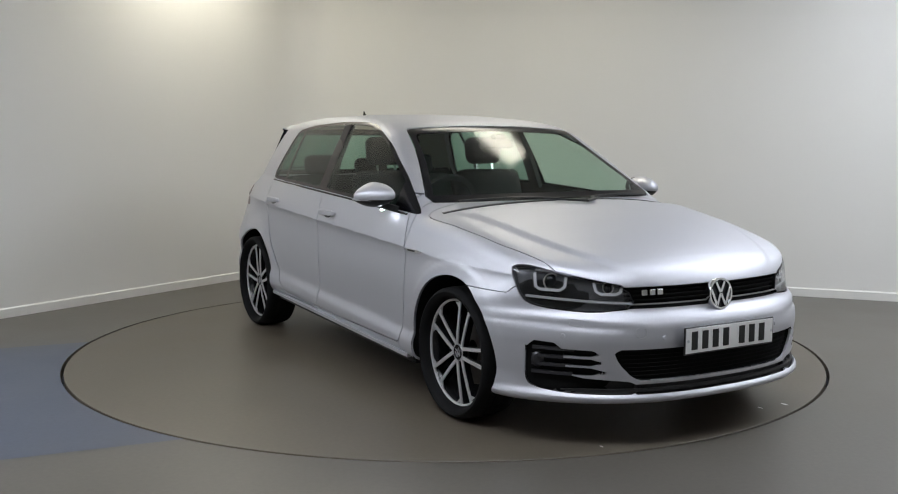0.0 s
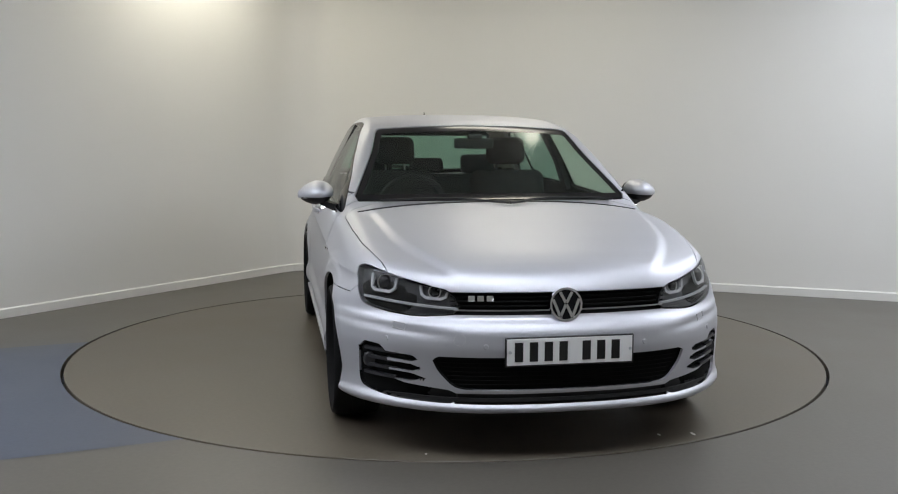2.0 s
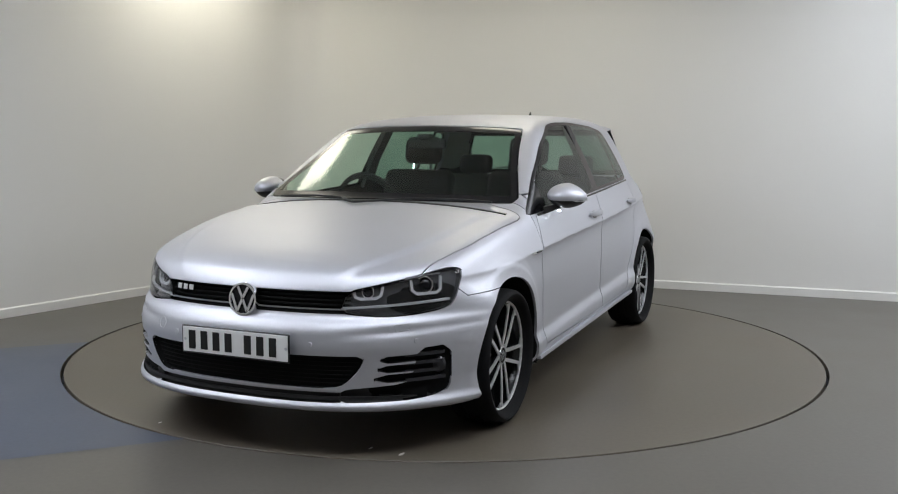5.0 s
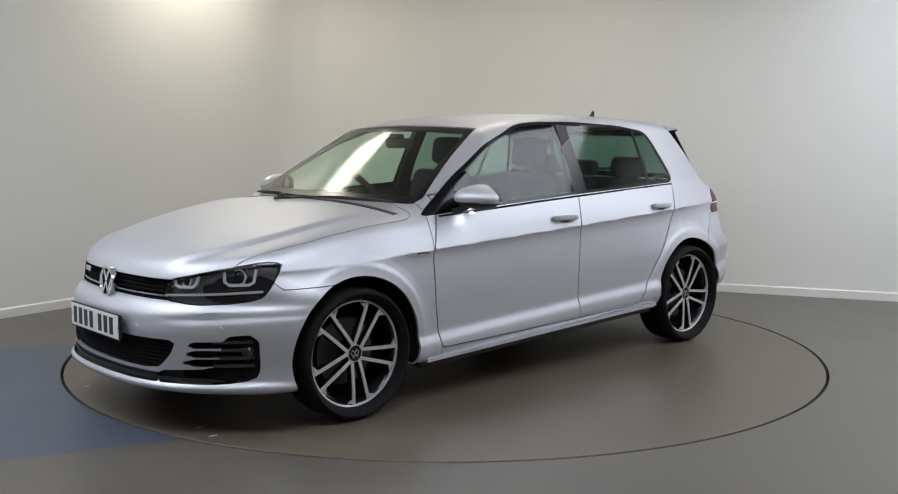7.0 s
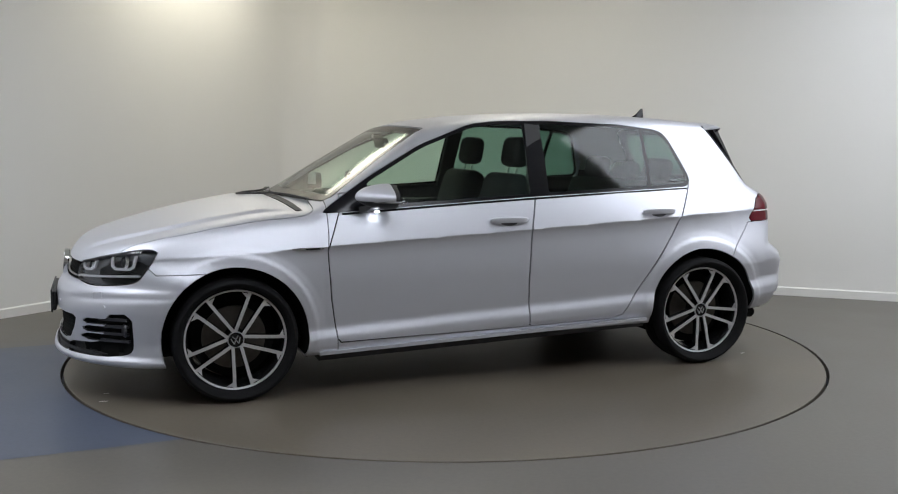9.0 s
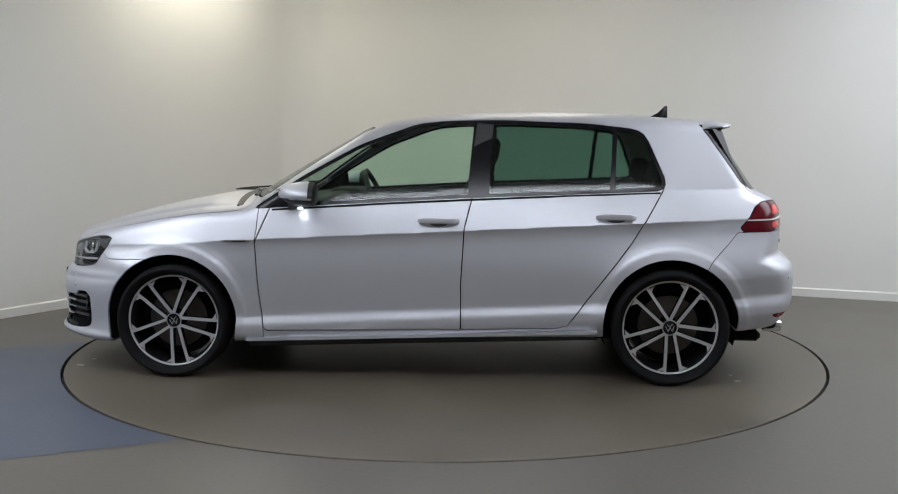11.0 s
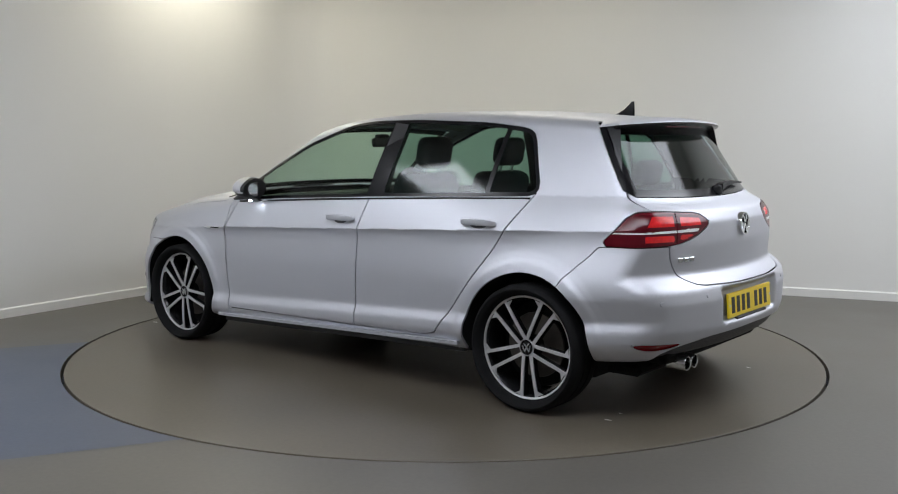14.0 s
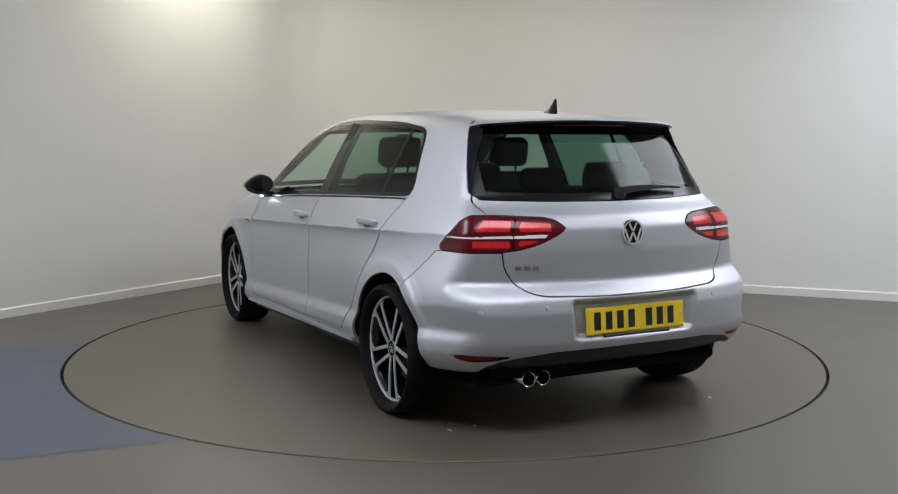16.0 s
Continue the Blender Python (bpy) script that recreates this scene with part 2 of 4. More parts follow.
for x, y, turn, sx, sy in ((-1.75, 2.0, 57, 1.2, 0.6), (0.6, 1.2, -21, 1.2, 0.5)):
    ceiling_light(x, y, turn, sx, sy, LIGHT_WARM, "rectangular warm white light panel set in the ceiling")
for x, y, turn, sx, sy in ((-3.4, -2.3, 57, 3.0, 0.95), (0.2, -3.3, 0, 3.4, 0.75)):
    ceiling_light(x, y, turn, sx, sy, LIGHT_COOL, "large cool white light panel set in the ceiling")
# unseen fill panel, added to brighten the right wall
ceiling_light(4.1, -0.7, -21, 3.6, 2.4, LIGHT_FILL, "broad soft white fill panel added at the ceiling")


def platform():
    n, r = 160, PLATFORM_R
    e = tagged(new("turntable"), "round brown-grey vinyl-topped turntable flush with the floor", "turntable")
    bm = lathe([(0.0, -0.05), (r, -0.05), (r, -0.002), (r - 0.002, 0.0), (0.0, 0.0)], n)
    bmesh.ops.rotate(bm, verts=bm.verts, matrix=Matrix.Rotation(radians(90), 3, "X"))
    part("disc", bm, FLOOR_DISC, e)
    rng = random.Random(4)
    for x, y, s in ((2.02, 0.72, 0.026), (-1.61, 0.81, 0.022), (-1.60, 0.68, 0.014), (2.0, 0.57, 0.02), (-1.71, -0.6, 0.016), (2.08, -0.47, 0.014)):
        bm = bmesh.new()
        vs = [bm.verts.new((x + s * math.cos(k) * rng.uniform(0.6, 1.2), y + 0.45 * s * math.sin(k) * rng.uniform(0.6, 1.2), 0.0012)) for k in (0, 0.9, 1.8, 2.7, 3.6, 4.5, 5.4)]
        bm.faces.new(vs)
        part("scuff", bm, SKIRTING, e, "pale scuff mark")
    return e


table_top = platform()

# ---- the car's body as one smooth solid, then cut into panels ----
def curve(knots, soft):
    xs = np.linspace(-2.6, 2.6, 5201)
    k = sorted(knots)
    ys = np.interp(xs, [a for a, _ in k], [b for _, b in k])
    s = soft / 0.001
    g = np.exp(-0.5 * (np.arange(-int(3 * s), int(3 * s) + 1) / s) ** 2)
    g /= g.sum()
    pad = len(g) // 2
    ys = np.convolve(np.pad(ys, pad, mode="edge"), g, mode="valid")
    return lambda q: np.interp(q, xs, ys)


LOW_W = curve([(2.2, .72), (2.05, .78), (1.9, .835), (1.75, .87), (1.55, .888), (1.3, .894), (1.0, .886), (.5, .88), (0, .88), (-.6, .88), (-1, .886),
               (-1.3, .888), (-1.6, .868), (-1.8, .815), (-1.95, .742), (-2.1, .64)], .06)
CREASE_W = curve([(2.2, .62), (1.95, .71), (1.7, .80), (1.45, .855), (1.2, .876), (.9, .876), (.4, .872), (-.3, .870), (-.8, .862), (-1.1, .845), (-1.4, .815),
                  (-1.63, .775), (-1.8, .735), (-2.0, .66)], .08)
BELT_W = curve([(2.2, .56), (1.7, .71), (1.3, .785), (.9, .805), (.4, .815), (-.2, .808), (-.7, .785), (-1.27, .735), (-1.7, .665), (-2.0, .60)], .10)
BELT_Z = curve([(2.2, .88), (.95, .905), (.87, .907), (.42, .935), (-.25, .971), (-1.25, 1.01), (-2, 1.03)], .08)
TOP_Z = curve([(2.4, .50), (2.2, .625), (2.12, .685), (2.04, .734), (1.9, .786), (1.7, .842), (1.5, .889), (1.25, .935), (1.06, .960), (1.0, .972), (.7, 1.150),
               (.36, 1.345), (.2, 1.383), (0, 1.408), (-.3, 1.427), (-.6, 1.432), (-.9, 1.428), (-1.2, 1.413), (-1.5, 1.387), (-1.8, 1.355)], .022)
FRONT_X = curve([(.9, 1.98), (.74, 2.078), (.67, 2.098), (.58, 2.112), (.562, 2.118), (.548, 2.142), (.515, 2.164), (.45, 2.172), (.40, 2.168), (.28, 2.160), (.240, 2.162),
                 (.222, 2.192), (.200, 2.192), (.182, 2.168), (.14, 2.07)], .008)
REAR_X = curve([(1.45, -1.54), (1.33, -1.615), (1.02, -1.825), (.99, -1.86), (.95, -1.945), (.90, -1.978), (.8, -1.986), (.70, -1.98), (.665, -1.978), (.64, -2.015),
                (.61, -2.045), (.55, -2.060), (.42, -2.055), (.38, -2.040), (.30, -1.985), (.24, -1.92), (.2, -1.85)], .009)
UNDER_CREASE = curve([(-.1, 0), (0, 0), (.012, -.006), (.06, -.010), (.34, -.016), (.405, -.018), (.45, .000), (.50, .001), (.53, -.012), (.56, -.035), (.66, -.09)], .009)
BOTTOM_Z = curve([(2.2, .188), (1.8, .182), (1.0, .2), (-.9, .235), (-1.6, .28), (-2.1, .30)], .05)


def smax(a, b, k):
    h = np.clip(.5 + .5 * (a - b) / k, 0, 1)
    return b + (a - b) * h + k * h * (1 - h)


def solid(P):
    x, y, z = P[..., 0], np.abs(P[..., 1]), P[..., 2]
    zc, zb = .787 - .0492 * x, BELT_Z(x)
    wc, wl, wb = CREASE_W(x), LOW_W(x), BELT_W(x)
    up = np.clip(z - zb, 0, 1)
    low = np.clip((zc - z) / np.maximum(zc - .56, .05), 0, 1)
    low = low * low * (3 - 2 * low)
    f = np.clip((z - zc) / (zb - zc), 0, 1)
    v = zc - z
    fade = np.clip((1.15 - x) / .25, 0, 1) * np.clip((x + 1.5) / .25, 0, 1)
    under = UNDER_CREASE(v) * (fade + (1 - fade) * np.clip((v - .3) / .1, 0, 1))
    side = np.where(z > zb, wb - .42 * up - .25 * up ** 2, np.where(z > zc, wc + (wb - wc) * (f * .85 + f * f * .15), wc + (wl - wc) * low + under))
    for ax in (AXLE_F, AXLE_R):
        r = np.hypot(x - ax, z - .318)
        e = np.clip((.45 - r) / .05, 0, 1)
        side = side + .004 * e * e * (3 - 2 * e) * np.clip((z - .15) / .1, 0, 1)
        lip_band = np.clip((.415 - r) / .032, 0, 1)
        side = side + .007 * lip_band * lip_band * (3 - 2 * lip_band) * np.clip((z - .2) / .1, 0, 1)
    g = (y - side) * .93
    xe = x + .13 * y * y * np.clip((x + .2) / .5, 0, 1)
    sl = (TOP_Z(xe + .01) - TOP_Z(xe - .01)) / .02
    hood = np.clip((x - .95) / .3, 0, 1)
    ridge = np.clip((.715 - .12 * (x - 1.0) - .58 * np.clip(x - 1.5, 0, 1) ** 2 - y) / .05, 0, 1)
    lift = .014 * ridge * ridge * (3 - 2 * ridge) * np.clip((x - 1.02) / .15, 0, 1) * np.clip((2.12 - x) / .15, 0, 1)
    t = (z - lift - TOP_Z(xe) + (.06 - .03 * hood) * y ** 2 + .06 * y ** 4) / np.sqrt(1 + sl * sl)
    g = smax(g, t, .055)
    sl = (FRONT_X(z + .01) - FRONT_X(z - .01)) / .02
    channel = .012 * np.clip((y - .40) / .2, 0, 1) * np.exp(-((z - .510 - .05 * (y - .6)) / .018) ** 2)
    g = smax(g, (x + channel - FRONT_X(z) + .20 * y ** 2 + .56 * y ** 4) / np.sqrt(1 + np.minimum(sl * sl, 4)), .05)
    sl = (REAR_X(z + .01) - REAR_X(z - .01)) / .02
    bend = np.clip((z - .60) / .08, 0, 1)
    ramp = lambda v: np.clip(v, 0, 1) ** 2 * (3 - 2 * np.clip(v, 0, 1))
    pocket = .042 * ramp((.335 - y + (z - .5) * .15) / .045) * ramp((z - .425) / .03) * ramp((.605 - z) / .035)
    g = smax(g, (REAR_X(z) + pocket + (.165 + .035 * bend) * y ** 2 + (.18 + .0 * bend) * y ** 4 - x) / np.sqrt(1 + np.minimum(sl * sl, 4)), .045)
    return smax(g, BOTTOM_Z(x) - z, .03)


def slope(P, f=solid, h=.002):
    g = np.stack([f(P + h * np.eye(3)[i]) - f(P - h * np.eye(3)[i]) for i in range(3)], -1) / (2 * h)
    return g


def settle(P, f=solid, n=4):
    for _ in range(n):
        g = slope(P, f)
        P = P - g * (f(P) / np.maximum((g * g).sum(-1), .05))[:, None]
    return P


def net(f, cell):
    """Quads of the zero surface of f, one vertex to a cell, as triangles."""
    ax = [np.arange(a, b, cell) for a, b in ((-2.2, 2.32), (-1.0 - cell / 2, 1.0 + cell), (.1, 1.52))]
    n = [len(a) for a in ax]
    G = np.empty(n)
    for i in range(n[0]):
        g = np.stack(np.meshgrid(ax[0][i:i + 1], ax[1], ax[2], indexing="ij"), -1)
        G[i] = f(g)[0]
    s = G < 0
    cnt = sum(s[a:n[0] - 1 + a, b:n[1] - 1 + b, c:n[2] - 1 + c].astype(int) for a in (0, 1) for b in (0, 1) for c in (0, 1))
    act = (cnt > 0) & (cnt < 8)
    idx = -np.ones(act.shape, int)
    idx[act] = np.arange(act.sum())
    c = np.argwhere(act)
    V = np.stack([ax[k][c[:, k]] + cell / 2 for k in range(3)], -1)
    V = settle(V, f, 5)
    T = []
    for k in range(3):
        lo, hi = [slice(1, n[m] - 1) for m in range(3)], [slice(1, n[m] - 1) for m in range(3)]
        lo[k], hi[k] = slice(0, n[k] - 1), slice(1, n[k])
        for flip, cond in ((0, s[tuple(lo)] & ~s[tuple(hi)]), (1, ~s[tuple(lo)] & s[tuple(hi)])):
            e = np.argwhere(cond)
            for m in range(3):
                if m != k:
                    e[:, m] += 1
            u, w = [m for m in range(3) if m != k]
            if k == 1:
                u, w = w, u
            q = []
            for du, dw in ((-1, -1), (0, -1), (0, 0), (-1, 0)):
                o = e.copy()
                o[:, u] += du
                o[:, w] += dw
                q.append(idx[o[:, 0], o[:, 1], o[:, 2]])
            q = np.stack(q, -1)
            q = q[(q >= 0).all(1)]
            if flip:
                q = q[:, ::-1]
            T += [q[:, [0, 1, 2]], q[:, [0, 2, 3]]]
    return V, np.concatenate(T)


def polygon_distance(poly, q):
    """Signed distance in the plane, negative inside."""
    p = np.asarray(poly, float)
    d, inside = np.full(len(q), 1e9), np.zeros(len(q), bool)
    for a, b in zip(p, np.roll(p, -1, 0)):
        e = b - a
        w = q - a
        t = np.clip((w @ e) / (e @ e), 0, 1)
        d = np.minimum(d, ((w - t[:, None] * e) ** 2).sum(1))
        hit = (a[1] > q[:, 1]) != (b[1] > q[:, 1])
        inside ^= hit & (q[:, 0] < (b[0] - a[0]) * (q[:, 1] - a[1]) / (b[1] - a[1] if b[1] != a[1] else 1e-9) + a[0])
    return np.where(inside, -1, 1) * np.sqrt(d)


def rounded(poly, times=2):
    """Corners cut twice, so that outlines run smoothly."""
    p = np.asarray(poly, float)
    for _ in range(times):
        nx = np.roll(p, -1, 0)
        L = np.hypot(*(nx - p).T)[:, None]
        c = np.minimum(.22, .03 / np.maximum(L, 1e-6))
        p = np.stack([p + (nx - p) * c, nx - (nx - p) * c], 1).reshape(-1, 2)
    return p


VIEW = {"side": lambda P: np.stack([P[:, 0], P[:, 2]], -1), "end": lambda P: np.stack([P[:, 1], P[:, 2]], -1), "top": lambda P: P[:, :2],
        "half": lambda P: np.stack([np.abs(P[:, 1]), P[:, 2]], -1),
        "nose": lambda P: np.stack([(np.abs(P[:, 1]) - P[:, 0]) * .70711, P[:, 2]], -1),
        "tail": lambda P: np.stack([(np.abs(P[:, 1]) + P[:, 0]) * .70711, P[:, 2]], -1)}


class Skin:
    def __init__(self, V, T):
        self.V, self.T, self.tag = V, T, np.zeros(len(T), int)
        self.names = ["shell"]

    def centres(self):
        return self.V[self.T].mean(1)

    def split(self, s, mask):
        """Cut the masked triangles along s = 0."""
        s = np.where(np.abs(s) < 1e-6, 1e-6, s)
        neg = s[self.T] < 0
        k = neg.sum(1)
        cut = mask & (k > 0) & (k < 3)
        if not cut.any():
            return
        t, tag, n1 = self.T[cut], self.tag[cut], neg[cut]
        odd = np.where((n1.sum(1) == 1)[:, None], n1, ~n1).argmax(1)
        r = np.arange(len(t))
        a, b, c = t[r, odd], t[r, (odd + 1) % 3], t[r, (odd + 2) % 3]
        e = np.concatenate([np.stack([a, b], -1), np.stack([a, c], -1)])
        key, inv = np.unique(np.sort(e, 1), axis=0, return_inverse=True)
        inv = inv.ravel()
        u, w = key[:, 0], key[:, 1]
        f = (s[u] / (s[u] - s[w]))[:, None]
        base = len(self.V)
        self.V = np.concatenate([self.V, self.V[u] * (1 - f) + self.V[w] * f])
        ab, ac = base + inv[:len(t)], base + inv[len(t):]
        self.T = np.concatenate([self.T[~cut], np.stack([a, ab, ac], -1), np.stack([ab, b, c], -1), np.stack([ab, c, ac], -1)])
        self.tag = np.concatenate([self.tag[~cut], tag, tag, tag])

    def claim(self, name, field, mask, source=("shell",), gap=.0034):
        """Give the inside of the field to a panel, with a shut line round it."""
        src = [self.names.index(q) for q in source]
        for lev in ((gap, -gap) if gap else (0,)):
            m = mask(self.centres()) & np.isin(self.tag, src)
            self.split(field(self.V) - lev, m)
        c = self.centres()
        m = mask(c) & np.isin(self.tag, src)
        d = field(c)
        if name not in self.names:
            self.names.append(name)
        if gap:
            if "gap" not in self.names:
                self.names.append("gap")
            self.tag[m & (np.abs(d) < gap)] = self.names.index("gap")
        self.tag[m & (d < -gap if gap else d < 0)] = self.names.index(name)


def region(view, poly, corner=2):
    p = rounded(poly, corner) if corner else np.asarray(poly, float)
    return lambda P: polygon_distance(p, VIEW[view](P))


skin = Skin(*net(solid, .0145))
DLO = [(.902, .904), (.42, .934), (-.25, .970), (-1.25, 1.008), (-1.278, 1.05), (-1.178, 1.297), (-1.125, 1.332), (-.877, 1.360), (-.422, 1.377), (-.112, 1.373),
       (.044, 1.356), (.347, 1.246), (.641, 1.083), (.875, .93)]
sides = lambda c: (np.abs(c[:, 1]) > .5) & (c[:, 2] > .12)
glasshouse = lambda c: (np.abs(c[:, 1]) > .45) & (c[:, 2] > .86)
front = lambda c: c[:, 0] > 1.5
rear = lambda c: c[:, 0] < -1.35
screen = lambda c: (c[:, 0] > .2) & (c[:, 0] < 1.2) & (c[:, 2] > .90)
for ax, az, r in ((AXLE_F, .312, .352), (AXLE_R, .312, .350)):
    skin.claim("opening", lambda P, ax=ax, az=az, r=r: np.hypot(P[:, 0] - ax, P[:, 2] - az) - r, lambda c: np.abs(c[:, 1]) > .42, gap=0)
for off in (.008, 0, -.008):
    skin.split(skin.V[:, 2] - (.787 - .0492 * skin.V[:, 0]) - off, sides(skin.centres()))
dlo = region("side", DLO, 1)
skin.claim("window_trim", dlo, glasshouse, gap=.001)
lean = lambda P, a, b: (P[:, 0] - (a + (b - a) * (P[:, 2] - .97) / .4)) * .995
skin.claim("front_pane", lambda P: np.maximum(np.maximum(dlo(P) + .017, lean(P, -.232, -.262) * -1), P[:, 0] - .655), glasshouse, ("window_trim",), gap=.0)
skin.claim("rear_pane", lambda P: np.maximum(np.maximum(dlo(P) + .017, lean(P, -.345, -.365)), lean(P, -.975, -1.005) * -1), glasshouse, ("window_trim",), gap=.0)
skin.claim("quarter_pane", lambda P: np.maximum(dlo(P) + .019, lean(P, -1.0, -1.03)), glasshouse, ("window_trim",), gap=.0)
WS = [(.735, .960), (.35, .968), (0, .970), (-.35, .968), (-.735, .960), (-.60, 1.20), (-.555, 1.318), (-.535, 1.332), (-.25, 1.346), (0, 1.350), (.25, 1.346), (.535, 1.332), (.555, 1.318), (.60, 1.20)]
ws = region("end", WS, 1)
skin.claim("screen_border", ws, screen, gap=.003)
skin.claim("windscreen", lambda P: ws(P) + .030, screen, ("screen_border",), gap=0)
# rear end
GATE = [(.55, 1.30), (.60, 1.10), (.652, 1.015), (.645, .985), (.605, .90), (.60, .80), (.59, .73), (.535, .650), (.47, .622), (.2, .612), (-.2, .612), (-.47, .622), (-.535, .650), (-.59, .73),
        (-.60, .80), (-.605, .90), (-.645, .985), (-.652, 1.015), (-.60, 1.10), (-.55, 1.30)]
RW = [(.648, 1.016), (.3, 1.006), (0, 1.003), (-.3, 1.006), (-.648, 1.016), (-.64, 1.16), (-.64, 1.29), (-.60, 1.355), (0, 1.375), (.60, 1.355), (.64, 1.29), (.64, 1.16)]
rw_flat = region("end", RW, 1)
rw = lambda P: np.maximum(rw_flat(P), (P[:, 0] + 1.515 + (1.29 - P[:, 2]) * .66) * .84)
behind = lambda c: (c[:, 0] < -1.42) & (c[:, 2] > .5)
skin.claim("rear_border", rw, behind, gap=.002)
skin.claim("rear_window", lambda P: np.maximum(rw(P) + .035, P[:, 2] - 1.30), behind, ("rear_border",), gap=0)
TAIL = [(-.600, .802), (-.742, .952), (-.85, .958), (-1.09, .944), (-1.15, .905), (-1.14, .882), (-1.06, .835), (-.955, .806), (-.75, .800)]
skin.claim("tail_light", region("tail", TAIL, 1), rear, gap=.0025)
skin.claim("gap", region("tail", [(-.957, .79), (-.957, .97), (-.951, .97), (-.951, .79)], 0), rear, ("tail_light",), gap=0)
skin.claim("tail_white", region("tail", [(-1.09, .866), (-1.09, .874), (-.66, .864), (-.65, .857)], 0), rear, ("tail_light",), gap=0)
for seg in ([(-1.10, .890), (-1.09, .922), (-.975, .930), (-.975, .890)], [(-.94, .890), (-.94, .934), (-.83, .936), (-.80, .890)], [(-.94, .822), (-.94, .850), (-.79, .850), (-.79, .822)], [(-1.06, .850), (-1.03, .838), (-.975, .826), (-.975, .852)]):
    skin.claim("tail_bright", region("tail", seg, 0), rear, ("tail_light",), gap=0)
skin.claim("tailgate", region("end", GATE, 1), behind, gap=.003)
REFL = [(.803, .380), (.575, .370), (.64, .352), (.73, .346), (.785, .358)]
skin.claim("reflector", region("half", REFL, 1), rear, gap=.001)
skin.claim("diffuser", region("end", [(.70, .315), (.60, .356), (.42, .384), (0, .392), (-.42, .384), (-.60, .356), (-.70, .315), (-.70, 0), (.70, 0)], 1), lambda c: c[:, 0] < -1.7, gap=0)
skin.claim("rear_bumper", region("side", [(-1.50, .655), (-1.60, .755), (-1.635, .797), (-1.70, .80), (-2.4, .80), (-2.4, 0), (-1.4, 0), (-1.4, .5)], 0), rear, gap=.0022)
# front end
HEAD = [(-1.165, .583), (-1.128, .668), (-.95, .704), (-.73, .746), (-.668, .748), (-.630, .732), (-.690, .612), (-.74, .588), (-.86, .574), (-1.0, .567)]
skin.claim("headlight", region("nose", HEAD, 1), front, gap=.003)
skin.claim("grille", region("end", [(.47, .581), (.47, .666), (-.47, .666), (-.47, .581)], 0), front, gap=.002)
skin.claim("lower_grille", region("end", [(.538, .418), (.515, .36), (.455, .296), (.41, .285), (-.41, .285), (-.455, .296), (-.515, .36), (-.538, .418)], 1), front, gap=.0)
VENT = [(.80, .449), (.705, .440), (.69, .335), (.665, .300), (.44, .280), (.44, .231), (.70, .233), (.785, .250), (.798, .29)]
skin.claim("air_vent", region("half", VENT, 1), front, gap=0)
for z0, z1, y0 in ((.408, .392, .585), (.371, .352, .575), (.334, .312, .56)):
    skin.claim("air_vent", region("half", [(y0, (z0 + z1) / 2 + .002), (.61, z0 + .006), (.715, z0 + .010), (.715, z1 - .002), (.61, z1 - .006), (y0, (z0 + z1) / 2 - .004)], 0), front, gap=0)
skin.claim("lip_groove", region("end", [(.45, .231), (.45, .270), (-.45, .270), (-.45, .231)], 0), front, gap=0)
skin.claim("front_bumper", region("side", [(1.45, .636), (1.70, .630), (1.73, .66), (2.4, .66), (2.4, 0), (1.3, 0), (1.3, .6)], 0), lambda c: c[:, 0] > 1.35, gap=.0018)
BONNET = [(2.4, .60), (1.95, .66), (1.74, .715), (1.55, .757), (1.3, .782), (1.1, .787), (.97, .785), (.93, .75), (.93, -.75), (.97, -.785), (1.1, -.787), (1.3, -.782), (1.55, -.757), (1.74, -.715), (1.95, -.66), (2.4, -.60)]
skin.claim("bonnet", region("top", BONNET, 1), lambda c: (c[:, 0] > .9) & (c[:, 2] > .6), gap=.0019)
# doors and wings
FD = [(.80, 1.0), (.815, .905), (.884, .727), (.868, .478), (.842, .285), (.825, .265), (-.205, .283), (-.203, .514), (-.221, .813), (-.262, .98), (-.2, 1.1)]
RD = [(-.262, .98), (-.221, .813), (-.203, .514), (-.205, .283), (-.70, .297), (-.762, .315), (-.906, .504), (-1.087, .742), (-1.262, 1.02), (-.8, 1.2)]
skin.claim("front_door", region("side", FD, 0), sides)
skin.claim("rear_door", region("side", RD, 0), sides)
skin.claim("front_wing", region("side", [(.872, 1.05), (.876, .8), (.884, .727), (.868, .478), (.842, .285), (.842, .1), (1.8, .1), (2.1, .7), (1.9, 1.05)], 0), lambda c: (c[:, 0] > .8) & (np.abs(c[:, 1]) > .5) & (c[:, 2] > .12), gap=.0024)
P_N = slope(skin.V)
skin.V = skin.V - P_N * (solid(skin.V) / np.maximum((P_N ** 2).sum(1), .05))[:, None]
SKIN_N = slope(skin.V)
SKIN_N /= np.linalg.norm(SKIN_N, axis=1)[:, None]
down = (SKIN_N[skin.T].mean(1)[:, 2] < -.75) & (skin.centres()[:, 2] < .33) & np.isin(skin.tag, [skin.names.index("shell")])
skin.names.append("underbody")
skin.tag[down] = skin.names.index("underbody")


